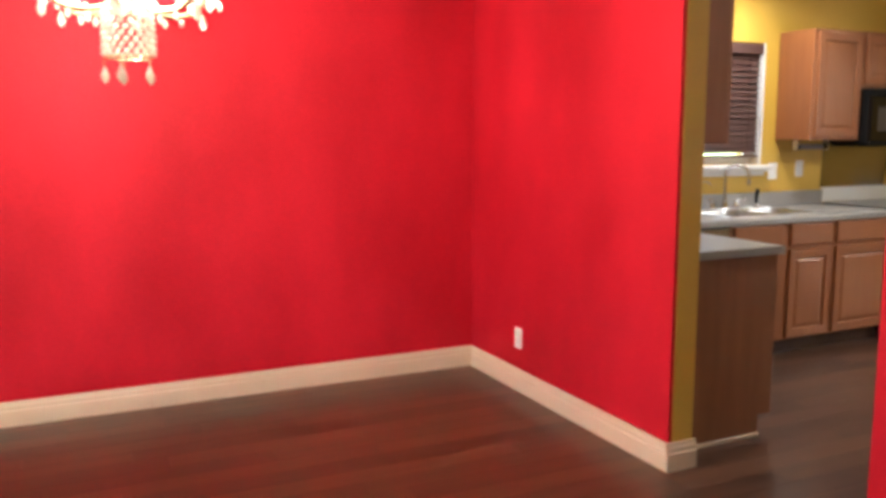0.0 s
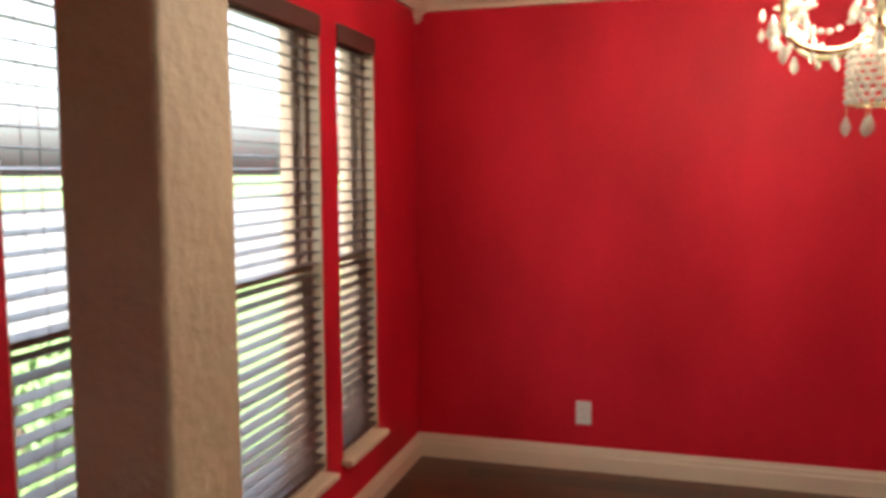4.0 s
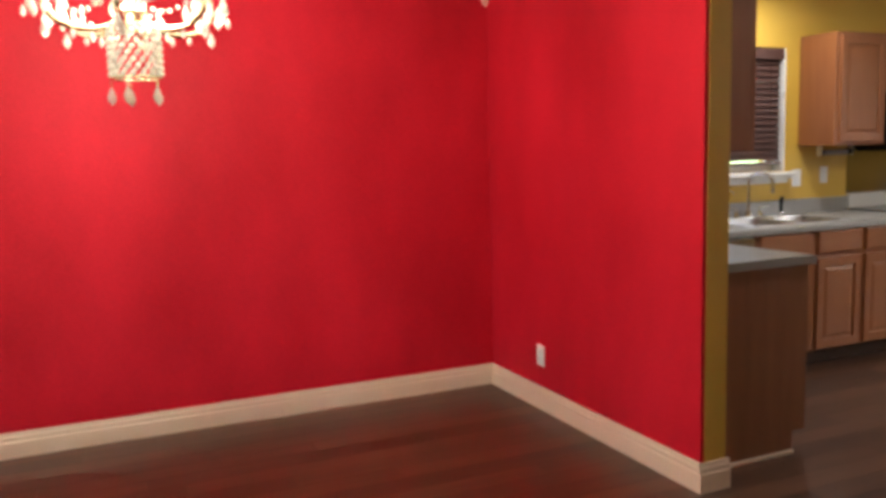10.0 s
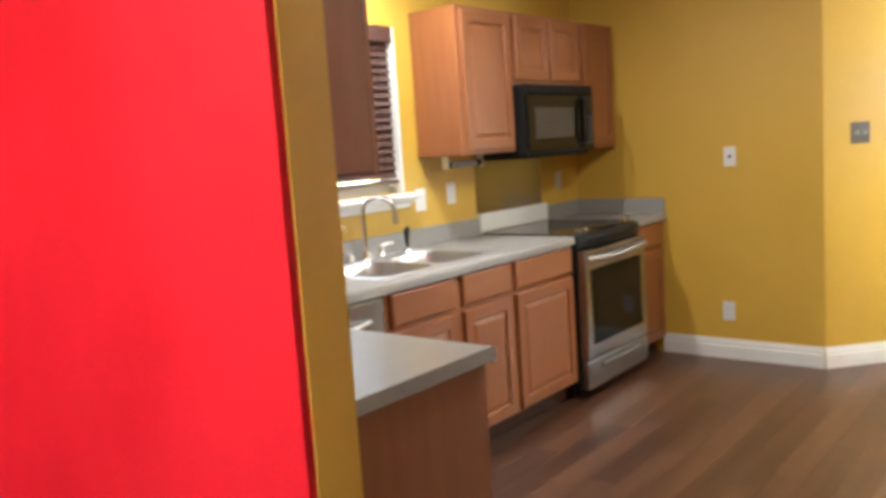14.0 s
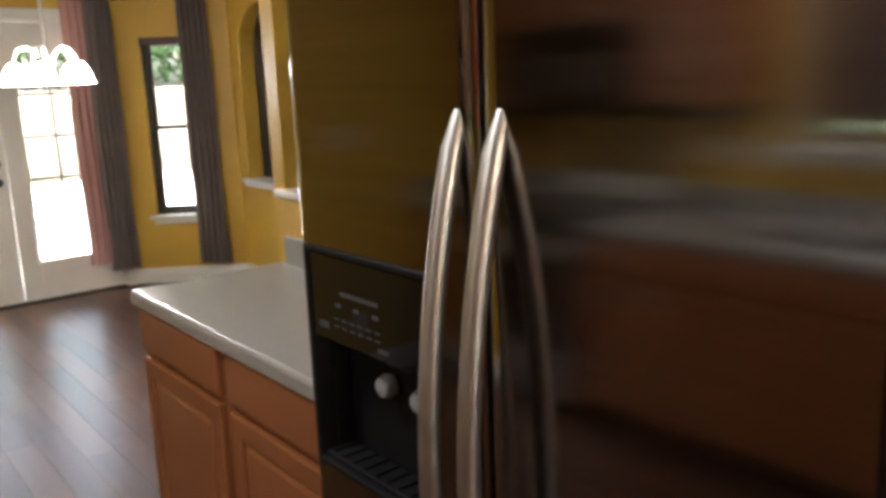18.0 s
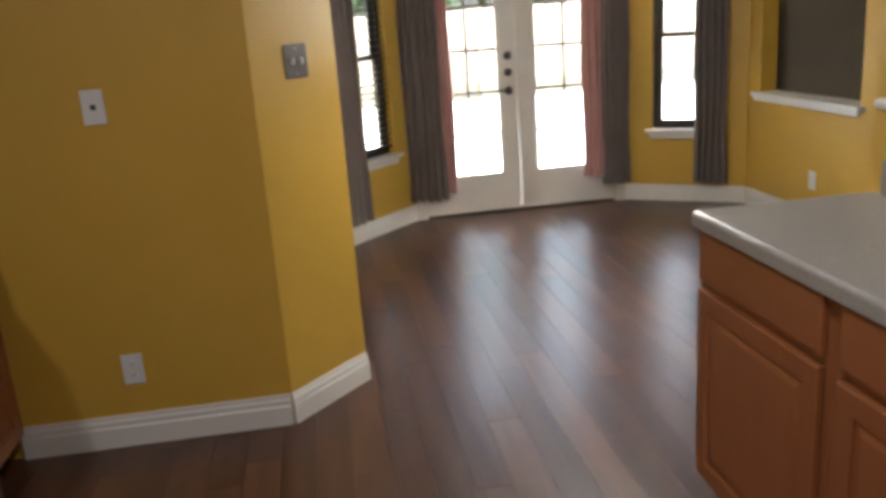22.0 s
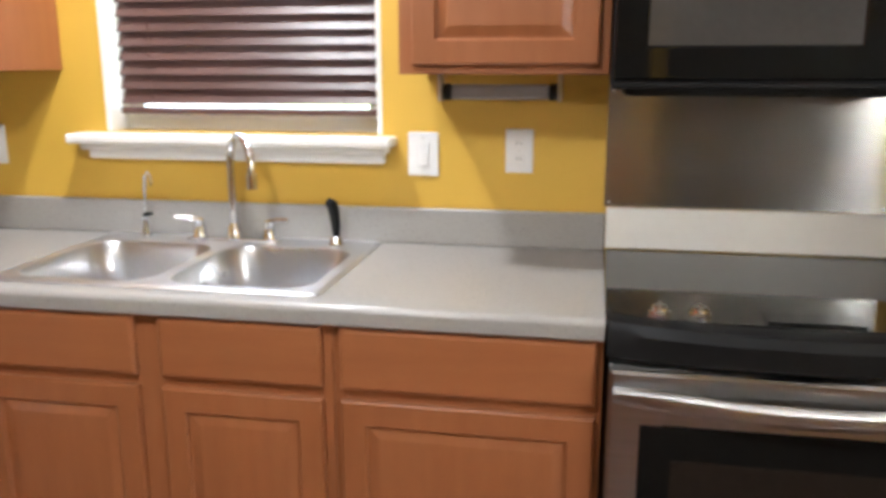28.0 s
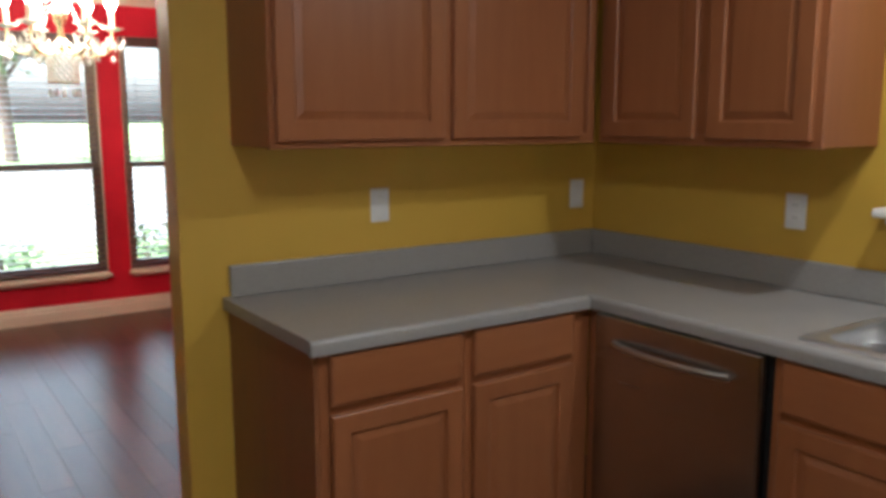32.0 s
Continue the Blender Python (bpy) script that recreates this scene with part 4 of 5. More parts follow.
counter_edge(bm, "x", 1.755, 3.071, prof_front, SY + 0.002, sign=1)
part("counter_run", bm, M["counter"], ob, "", True)
part("end_cap", box(3.0712, SY + 0.002, 0.874, 3.074, prof_front - 0.012, 0.913, 0.001), M["counter"], ob)
part("backsplash", box(1.755, SY + 0.002, 0.914, 3.02, SY + 0.022, 1.016, 0.005, 2), M["counter"], ob)


# ---- range ----
RX0, RX1 = 2.769, 3.516
rw = RX1 - RX0
ob = thing("range", facing(RX0, -0.664, 0), "slide-in range with stainless oven door and black glass top", "range")
bm = bmesh.new()
slab(bm, 0.004, 0.02, 0.06, rw - 0.004, 0.63, 0.895, 0.003)
part("body", bm, M["black_side"], ob, "black enamelled side panels")
bm = bmesh.new()
outline = [(0.0, 0.63), (rw, 0.63), (rw + 0.004, 0.10)] + [(rw * (0.5 + 0.5 * math.cos(a)), 0.09 - 0.075 * math.sin(a) ** 0.6) for a in [math.pi * k / 16 for k in range(17)]] + [(-0.004, 0.10)]
prism(bm, outline, 0.895, 0.922)
part("cooktop", bm, M["black_gloss"], ob, "black glass cooktop")
# bowed black control front above the door
bm = bmesh.new()
n = 18
rings = []
for k in range(n + 1):
    u = k / n
    bow = -0.055 * (1 - (2 * u - 1) ** 2) ** 0.8
    x = u * rw
    rings.append([bm.verts.new(q) for q in ((x, 0.12, 0.895), (x, 0.060 + bow, 0.921), (x, 0.024 + bow, 0.914), (x, 0.012 + bow, 0.895), (x, 0.016 + bow * 0.8, 0.845), (x, 0.03, 0.832), (x, 0.12, 0.832))])
for a, b in zip(rings, rings[1:]):
    for k in range(7):
        bm.faces.new((a[k], a[(k + 1) % 7], b[(k + 1) % 7], b[k]))
bm.faces.new(rings[0]), bm.faces.new(rings[-1][::-1])
front = part("control_panel", bm, M["black"], ob, "bowed black control panel", True)
slope = bmesh.new()
slab(slope, 0.300, 0.030, 0.923, 0.480, 0.098, 0.9265, 0.003)
part("keypad", slope, M["oven_black"], front, "dark touch keypad")
for x in (0.100, 0.178, 0.628, 0.700):
    yy = 0.060
    knob = part("knob", lathe(bmesh.new(), [(0.001, 0), (0.021, 0), (0.021, 0.006), (0.017, 0.009), (0.016, 0.016), (0.012, 0.019), (0.001, 0.0195)], (x, yy, 0.922), 18), M["chrome"], ob, "chrome burner knob", True)
    part("grip", box(x - 0.0035, yy - 0.015, 0.9405, x + 0.0035, yy + 0.015, 0.947, 0.002), M["chrome"], knob)
door = part("oven_door", frame_bars(bmesh.new(), 0.006, 0.225, rw - 0.006, 0.828, -0.024, 0.018, 0.110, 0.006), M["oven_steel"], ob, "brushed stainless oven door")
part("window", box(0.066, -0.0245, 0.305, rw - 0.072, 0.010, 0.722, 0.002), M["oven_black"], door, "black oven glass border")
part("inner_glass", box(0.130, -0.0258, 0.360, rw - 0.136, -0.0240, 0.650, 0.001), M["dark_glass"], door, "dark brown see-through glass")
hb = bmesh.new()
pts = [(0.014 + (rw - 0.028) * k / 14, -0.038 - 0.024 * math.sin(math.pi * k / 14), 0.786 - 0.014 * math.sin(math.pi * k / 14)) for k in range(15)]
tube(hb, pts, [0.016] + [0.021] * 13 + [0.016], 14, 0.55)
for x in (0.035, rw - 0.035):
    slab(hb, x - 0.013, -0.044, 0.776, x + 0.013, -0.022, 0.796, 0.004)
part("door_handle", hb, M["oven_steel"], door, "bowed stainless handle bar", True)
part("badge", lathe(bmesh.new(), [(0.001, 0), (0.011, 0), (0.011, 0.0015), (0.001, 0.0018)], n=16), M["handle"], door).matrix_basis = pose(rw / 2, -0.024, 0.262, 90, 0, 0)
dr = part("storage_drawer", box(0.006, -0.022, 0.065, rw - 0.006, 0.018, 0.215, 0.006, 2), M["oven_steel"], ob, "stainless storage drawer")
hb = bmesh.new()
tube(hb, [(0.14 + (rw - 0.28) * k / 10, -0.034 - 0.010 * math.sin(math.pi * k / 10), 0.182) for k in range(11)], 0.009, 10)
part("drawer_handle", hb, M["oven_steel"], dr, "", True)
for x in (0.04, rw - 0.04):
    part("foot", rod(bmesh.new(), (x, 0.08, 0), (x, 0.08, 0.062), 0.014), M["black"], ob)

ob = thing("range_splash_panel", Matrix.Translation((2.760, 0, 1.034)), "brushed stainless splash panel behind the range", "splash panel")
part("sheet", box(0, -0.0035, 0, 0.708, -0.0005, 0.318, 0.001), M["steel_v"], ob)
for x in (0.012, 0.696):
    for z in (0.012, 0.306):
        part("screw", rod(bmesh.new(), (x, -0.0055, z), (x, -0.003, z), 0.004, n=8), M["handle"], ob)
ob = thing("range_back_strip", Matrix.Translation((2.766, 0, 0.915)), "white filler strip behind the cooktop", "filler")
part("strip", box(0, -0.024, 0.008, 0.738, -0.001, 0.118, 0.004), M["trim"], ob)

# ---- microwave ----
ob = thing("microwave", facing(2.760, -0.392, 0, 1.352), "black over-the-range microwave with grey window", "microwave")
mw, mh = 0.735, 0.392
part("body", box(0, 0.026, 0.004, mw, 0.388, mh, 0.004), M["black_side"], ob)
dm = part("door", frame_bars(bmesh.new(), 0.002, 0.022, 0.565, mh - 0.052, 0.0, 0.025, 0.072, 0.005), M["black_gloss"], ob, "glossy black door frame")
part("window", box(0.071, 0.004, 0.092, 0.496, 0.02, mh - 0.122, 0.002), M["mw_glass"], dm, "grey mesh window")
hb = bmesh.new()
tube(hb, [(0.585, 0.004, 0.045), (0.585, -0.030, 0.065), (0.585, -0.038, 0.12), (0.585, -0.040, 0.19), (0.585, -0.038, 0.25), (0.585, -0.030, 0.305), (0.585, 0.004, 0.325)], 0.011, 10)
part("door_handle", hb, M["black"], dm, "curved black handle", True)
cp = part("control_panel", box(0.605, 0.001, 0.022, mw - 0.002, 0.025, mh - 0.052, 0.004), M["black_gloss"], ob, "black control strip")
part("display", box(0.622, -0.0006, mh - 0.118, mw - 0.018, 0.002, mh - 0.078, 0.001), M["black_gloss"], cp, "dark clock display")
for r in range(6):
    for c in range(3):
        part("key", box(0.624 + 0.031 * c, -0.0012, 0.046 + 0.030 * r, 0.648 + 0.031 * c, 0.0015, 0.064 + 0.030 * r, 0.001), M["dim_print"], cp)
gv = part("vent", box(0.002, 0.004, mh - 0.050, mw - 0.002, 0.025, mh, 0.003), M["black_side"], ob, "black vent grille")
for k in range(5):
    part("louver", box(0.02, -0.001, mh - 0.043 + 0.008 * k, mw - 0.02, 0.004, mh - 0.039 + 0.008 * k), M["black"], gv)
part("underside", box(0.03, 0.03, -0.012, mw - 0.03, 0.34, 0.004, 0.003), M["black_side"], ob, "dark vent underside")
part("lip", box(0.0, 0.0, 0.004, mw, 0.024, 0.020, 0.004), M["black"], ob)

# ---- dishwasher ----
ob = thing("dishwasher", facing(0.656, -0.612, 0), "brushed stainless dishwasher with a bowed bar handle", "dishwasher")
part("tub", box(0.006, 0.02, 0.10, 0.604, 0.58, 0.868), M["black_side"], ob)
dw = part("door", box(0.003, -0.022, 0.115, 0.607, 0.016, 0.862, 0.006, 2), M["steel"], ob, "stainless door panel")
hb = bmesh.new()
tube(hb, [(0.095 + 0.42 * k / 12, -0.030 - 0.030 * math.sin(math.pi * k / 12) ** 0.6, 0.782 - 0.004 * math.sin(math.pi * k / 12)) for k in range(13)], 0.010, 10)
part("door_handle", hb, M["handle"], dw, "bowed bar handle", True)
part("vent_strip", box(0.20, -0.004, 0.863, 0.40, 0.014, 0.870, 0.002), M["black"], ob)
part("kick_plate", box(0.003, 0.05, 0.0, 0.607, 0.065, 0.112), M["black"], ob, "black kick plate")
ob = thing("dishwasher_gap_strip", facing(1.268, -0.606, 0), "narrow black strip beside the dishwasher", "filler")
part("strip", box(0, 0, 0.0, 0.016, 0.02, 0.873), M["black"], ob)


# ---- sink and taps ----
def round_rect(x0, y0, x1, y1, r, n=6):
    out = []
    for cx, cy, a0 in ((x1 - r, y1 - r, 0), (x0 + r, y1 - r, 90), (x0 + r, y0 + r, 180), (x1 - r, y0 + r, 270)):
        out += [(cx + r * math.cos(radians(a0 + 90 * k / n)), cy + r * math.sin(radians(a0 + 90 * k / n))) for k in range(n + 1)]
    return out


ob = thing("sink", Matrix.Translation((0, 0, 0.914)), "drop-in double-bowl stainless sink in the countertop", "sink")
X0, X1, Y0, Y1 = 1.325, 2.145, -0.580, -0.035
bowls = ((1.358, 1.720, -0.548, -0.150), (1.754, 2.112, -0.548, -0.150))
bm = bmesh.new()
# rim ring, raised a little, as bars round the bowls
zr = 0.006
for x0, y0, x1, y1 in ((X0, Y0, X1, bowls[0][2]), (X0, bowls[0][3], X1, Y1), (X0, bowls[0][2], bowls[0][0], bowls[0][3]),
                       (bowls[0][1], bowls[0][2], bowls[1][0], bowls[0][3]), (bowls[1][1], bowls[0][2], X1, bowls[0][3])):
    slab(bm, x0, y0, 0.0005, x1, y1, zr)
for b in bowls:                                   # rounded inner corners of the rim
    r = 0.075
    for cx, cy, sx, sy in ((b[0], b[2], 1, 1), (b[1], b[2], -1, 1), (b[0], b[3], 1, -1), (b[1], b[3], -1, -1)):
        pts = [(cx, cy)] + [(cx + sx * r * (1 - math.cos(radians(90 * k / 7))), cy + sy * r * (1 - math.sin(radians(90 * k / 7)))) for k in range(8)]
        prism(bm, pts, 0.0006, zr - 0.0002)
part("rim", bm, M["sink"], ob, "satin stainless rim")
bm = bmesh.new()
outer = round_rect(X0 - 0.006, Y0 - 0.006, X1 + 0.006, Y1 + 0.006, 0.03)
inner = round_rect(X0 + 0.004, Y0 + 0.004, X1 - 0.004, Y1 - 0.004, 0.022)
rings = [[bm.verts.new((x, y, z)) for x, y in ln] for ln, z in ((outer, 0.0004), (outer, 0.003), (inner, 0.0075), (inner, 0.0004))]
for a, b in zip(rings, rings[1:] + rings[:1]):
    k = len(a)
    for i in range(k):
        bm.faces.new((a[i], a[(i + 1) % k], b[(i + 1) % k], b[i]))
part("rolled_edge", bm, M["sink"], ob, "", True)
for b in bowls:
    bm = bmesh.new()
    rings = []
    for ins, z, r in ((0.0, zr - 0.001, 0.075), (0.003, -0.004, 0.078), (0.012, -0.06, 0.08), (0.020, -0.150, 0.085), (0.045, -0.176, 0.09), (0.10, -0.182, 0.06), (0.115, -0.200, 0.05)):
        rings.append([bm.verts.new((x, y, z)) for x, y in round_rect(b[0] + ins, b[2] + ins, b[1] - ins, b[3] - ins, r)])
    wall = rings[:6]
    for a, c in zip(wall, wall[1:]):
        k = len(a)
        for i in range(k):
            bm.faces.new((a[i], a[(i + 1) % k], c[(i + 1) % k], c[i]))
    bm.faces.new(wall[-1])
    for v in rings[6]:
        bm.verts.remove(v)
    bowl = part("bowl", bm, M["sink_bowl"], ob, "deep satin bowl", True)
    cx, cy = (b[0] + b[1]) / 2, (b[2] + b[3]) / 2
    part("drain", lathe(bmesh.new(), [(0.001, 0.0), (0.030, 0.0), (0.042, 0.003), (0.044, 0.0005), (0.001, 0.0005)], (cx, cy, -0.1818), 20), M["chrome"], bowl, "", True)

FZ = 0.9205
ob = thing("faucet", Matrix.Translation((1.735, -0.088, FZ)), "chrome gooseneck faucet with two lever handles", "faucet")
part("base_plate", box(-0.135, -0.028, 0, 0.135, 0.028, 0.008, 0.007, 2), M["chrome"], ob, "", True)
sp = bmesh.new()
lathe(sp, [(0.001, 0.006), (0.023, 0.006), (0.020, 0.03), (0.014, 0.05), (0.001, 0.05)], n=18)
arc = [(0, 0, 0.04), (0, 0, 0.14), (0, 0, 0.22)] + [(0.053 - 0.053 * math.cos(a), -0.053 + 0.053 * math.cos(a), 0.235 + 0.062 * math.sin(a)) for a in [math.pi * k / 10 for k in range(11)]] + [(0.107, -0.107, 0.205), (0.107, -0.107, 0.185)]
tube(sp, arc, 0.0115, 12)
neck = part("spout", sp, M["chrome"], ob, "", True)
part("aerator", rod(bmesh.new(), (0.107, -0.107, 0.165), (0.107, -0.107, 0.205), 0.0155), M["chrome"], neck, "", True)
for s in (-1, 1):
    hb = bmesh.new()
    lathe(hb, [(0.001, 0.006), (0.021, 0.006), (0.016, 0.03), (0.012, 0.05), (0.015, 0.058), (0.001, 0.062)], (s * 0.105, 0, 0), 16)
    tube(hb, [(s * 0.105, 0, 0.056), (s * 0.135, -0.012, 0.064), (s * 0.170, -0.022, 0.066)], [0.007, 0.006, 0.007], 10)
    part("lever", hb, M["chrome"], ob, "chrome lever handle", True)
ob = thing("filter_tap", Matrix.Translation((1.462, -0.088, FZ)), "slim chrome filtered-water tap with black lever", "tap")
fb = bmesh.new()
lathe(fb, [(0.001, 0), (0.015, 0), (0.015, 0.012), (0.010, 0.03), (0.010, 0.06), (0.001, 0.062)], n=14)
part("base", fb, M["chrome"], ob, "", True)
fb = bmesh.new()
tube(fb, [(0, 0, 0.05), (0.005, -0.004, 0.12), (0.014, -0.012, 0.165)] + [(0.014 + 0.03 - 0.03 * math.cos(a), -0.012 - 0.035 + 0.035 * math.cos(a), 0.165 + 0.028 * math.sin(a)) for a in [math.pi * k / 8 for k in range(1, 8)]] + [(0.072, -0.080, 0.162)], 0.0045, 8)
part("spout", fb, M["chrome"], ob, "", True)
part("lever", tube(bmesh.new(), [(0, 0, 0.062), (0.012, -0.010, 0.070), (0.034, -0.020, 0.072)], [0.007, 0.006, 0.005], 8), M["black"], ob, "small black lever", True)
ob = thing("sink_sprayer", Matrix.Translation((2.035, -0.088, FZ)), "black pull-out sink sprayer in a chrome collar", "sprayer")
part("collar", lathe(bmesh.new(), [(0.001, 0), (0.022, 0), (0.020, 0.008), (0.013, 0.022), (0.001, 0.022)], n=16), M["chrome"], ob, "", True)
part("spray_head", tube(bmesh.new(), [(0, 0, 0.018), (0, 0, 0.05), (-0.002, -0.003, 0.085), (-0.006, -0.010, 0.112), (-0.012, -0.022, 0.122)], [0.010, 0.013, 0.015, 0.016, 0.012], 12), M["black"], ob, "black plastic spray head", True)

# paper towel bar under the wall cabinet
ob = thing("paper_towel_holder", Matrix.Translation((2.325, -0.13, 1.384)), "empty grey under-cabinet paper towel bar", "towel holder")
for x, inward in ((0.015, 1), (0.315, -1)):
    part("bracket", box(x - 0.006, -0.022, -0.068, x + 0.006, 0.022, 0.0, 0.004), M["handle"], ob, "pale metal end bracket")
    part("hub", rod(bmesh.new(), (x + 0.006 * inward, 0, -0.045), (x + 0.026 * inward, 0, -0.045), 0.021, n=18), M["black"], ob, "round black end hub", True)
part("bar", box(0.040, -0.012, -0.064, 0.290, 0.012, -0.026, 0.006), M["muntin"], ob, "smooth flat grey bar")




# ---- refrigerator ----
# local x runs to the viewer's right when facing the doors; front of the doors at y = 0
ob = thing("refrigerator", facing(1.622, -2.625, 180), "stainless side-by-side refrigerator with ice and water dispenser", "refrigerator")
fw, fh, split = 0.925, 1.77, 0.440
part("cabinet", box(0.012, 0.075, 0.03, fw - 0.004, 0.685, fh - 0.012, 0.006), M["black_side"], ob, "black textured cabinet sides")
part("grille", box(0.012, 0.055, 0.012, fw - 0.012, 0.075, 0.075, 0.004), M["black"], ob, "black toe grille")


def bowed_door(x0, x1, z0, z1, hole=None):
    """A fridge door whose front bows gently; hole: (x0, x1, z0, z1) left open for the dispenser."""
    bm = bmesh.new()
    def face_y(x):
        u = (x - x0) / (x1 - x0)
        e = min(u, 1 - u) * (x1 - x0)
        return 0.010 * max(0.0, 1 - e / 0.010) ** 2
    xs = sorted({x0 + (x1 - x0) * k / 16 for k in range(17)} | {x0 + 0.003, x0 + 0.010, x1 - 0.003, x1 - 0.010} | (set(hole[:2]) if hole else set()))
    zs = sorted({z0, z1} | (set(hole[2:]) if hole else set()))
    grid = {(i, j): bm.verts.new((x, face_y(x), z)) for i, x in enumerate(xs) for j, z in enumerate(zs)}
    back = {(i, j): bm.verts.new((x, 0.040, z)) for i, x in enumerate(xs) for j, z in enumerate(zs)}
    ni, nj = len(xs) - 1, len(zs) - 1
    def inside(i, j):
        return hole and hole[0] - 1e-6 <= xs[i] and xs[i + 1] <= hole[1] + 1e-6 and hole[2] - 1e-6 <= zs[j] and zs[j + 1] <= hole[3] + 1e-6
    for i in range(ni):
        for j in range(nj):
            if not inside(i, j):
                bm.faces.new((grid[i, j], grid[i + 1, j], grid[i + 1, j + 1], grid[i, j + 1]))
                bm.faces.new((back[i, j], back[i, j + 1], back[i + 1, j + 1], back[i + 1, j]))
                for (a, b), (di, dj) in ((((i, j), (i + 1, j)), (0, -1)), (((i, j + 1), (i + 1, j + 1)), (0, 1)), (((i, j), (i, j + 1)), (-1, 0)), (((i + 1, j), (i + 1, j + 1)), (1, 0))):
                    ii, jj = i + di, j + dj
                    if not (0 <= ii < ni and 0 <= jj < nj) or inside(ii, jj):
                        bm.faces.new((grid[a], grid[b], back[b], back[a]))
    return bm


hole = (0.012, 0.345, 0.915, 1.290)
dl = part("freezer_door", bowed_door(0.004, split - 0.004, 0.085, fh, hole), M["fridge_steel"], ob, "brushed stainless freezer door", True)
drr = part("fridge_door", bowed_door(split + 0.004, fw, 0.085, fh), M["fridge_steel"], ob, "brushed stainless fridge door", True)
part("gasket", frame_bars(bmesh.new(), 0.008, 0.09, split - 0.008, fh - 0.01, 0.0405, 0.0745, 0.004, 0), M["black"], dl, "black rubber gasket")
part("gasket", box(split + 0.010, 0.0405, 0.09, fw - 0.008, 0.0745, fh - 0.01), M["black"], drr, "black rubber gasket")
part("hinge_cover", box(0.03, 0.04, fh, 0.10, 0.16, fh + 0.016, 0.005), M["black"], ob)
part("hinge_cover", box(fw - 0.10, 0.04, fh, fw - 0.03, 0.16, fh + 0.016, 0.005), M["black"], ob)


def fridge_handle(x, parent):
    bm = bmesh.new()
    pts, rad = [], []
    for k in range(21):
        u = k / 20
        pts.append((x, 0.006 - 0.070 * math.sin(math.pi * u) ** 0.8, 0.575 + 0.922 * u))
        rad.append(0.0155 if 0 < k < 20 else 0.009)
    tube(bm, pts, rad, 12, 0.85)
    return part("handle", bm, M["handle"], parent, "long bowed satin metal handle", True)


fridge_handle(split - 0.037, dl)
fridge_handle(split + 0.037, drr)
hx0, hx1, hz0, hz1 = hole
disp = part("dispenser", frame_bars(bmesh.new(), hx0 + 0.001, hz0 + 0.001, hx1 - 0.001, hz1 - 0.001, -0.003, 0.060, 0.012, 0.003), M["black"], dl, "black dispenser housing")
part("fascia", box(hx0 + 0.012, 0.0015, hz0 + 0.222, hx1 - 0.012, 0.030, hz1 - 0.012, 0.003), M["black_gloss"], disp, "glossy black control fascia")
bm = bmesh.new()
slab(bm, hx0 + 0.10, 0.0004, hz1 - 0.072, hx0 + 0.20, 0.002, hz1 - 0.066)
for k in range(3):
    slab(bm, hx0 + 0.085 + 0.050 * k, 0.0004, hz1 - 0.092, hx0 + 0.100 + 0.050 * k, 0.002, hz1 - 0.086)
for r in range(2):
    for k in range(6):
        slab(bm, hx0 + 0.078 + 0.022 * k, 0.0006, hz1 - 0.113 - 0.012 * r, hx0 + 0.092 + 0.022 * k, 0.002, hz1 - 0.110 - 0.012 * r)
slab(bm, hx0 + 0.035, 0.0004, hz1 - 0.132, hx0 + 0.062, 0.002, hz1 - 0.122)
slab(bm, hx0 + 0.195, 0.0004, hz1 - 0.140, hx0 + 0.222, 0.002, hz1 - 0.134)
part("fascia_print", bm, M["dim_print"], disp, "tiny pale control marks")
part("recess_back", box(hx0 + 0.013, 0.062, hz0 + 0.013, hx1 - 0.013, 0.066, hz0 + 0.222), M["black"], disp, "black recess lining")
part("recess_side", box(hx0 + 0.0125, 0.030, hz0 + 0.013, hx0 + 0.020, 0.062, hz0 + 0.222), M["black"], disp)
part("recess_side", box(hx1 - 0.020, 0.030, hz0 + 0.013, hx1 - 0.0125, 0.062, hz0 + 0.222), M["black"], disp)
for x in (0.160, 0.248):
    part("paddle", lathe(bmesh.new(), [(0.001, 0), (0.017, 0.002), (0.020, 0.012), (0.015, 0.024), (0.001, 0.028)], n=16), M["grey_plastic"], disp, "pale round dispenser paddle", True).matrix_basis = pose(hx0 + x - 0.01, 0.056, hz0 + 0.160, 90, 0, 0)
tray = part("drip_tray", box(hx0 + 0.014, 0.006, hz0 + 0.013, hx1 - 0.014, 0.061, hz0 + 0.022, 0.003), M["black"], disp, "black drip tray")
for k in range(9):
    part("slot_bar", box(hx0 + 0.030 + 0.030 * k, 0.010, hz0 + 0.022, hx0 + 0.036 + 0.030 * k, 0.057, hz0 + 0.026, 0.001), M["black"], tray)
for x in (0.06, fw - 0.06):
    for y in (0.12, 0.62):
        part("foot", rod(bmesh.new(), (x, y, 0), (x, y, 0.032), 0.018), M["black"], ob)


# ---- chandelier ----
def drop_mesh(size):
    bm = bmesh.new()
    n, prof = 8, ((0.05, 0.0), (0.22, -0.35), (0.42, -0.9), (0.36, -1.3), (0.05, -1.7))
    rings = [[bm.verts.new((r * size * math.cos(2 * math.pi * k / n), r * size * math.sin(2 * math.pi * k / n), z * size)) for k in range(n)] for r, z in prof]
    for a, b in zip(rings, rings[1:]):
        for k in range(n):
            bm.faces.new((a[k], a[(k + 1) % n], b[(k + 1) % n], b[k]))
    bm.faces.new(rings[0][::-1]), bm.faces.new(rings[-1])
    return mesh_from("crystal_drop", bm, M["crystal"])


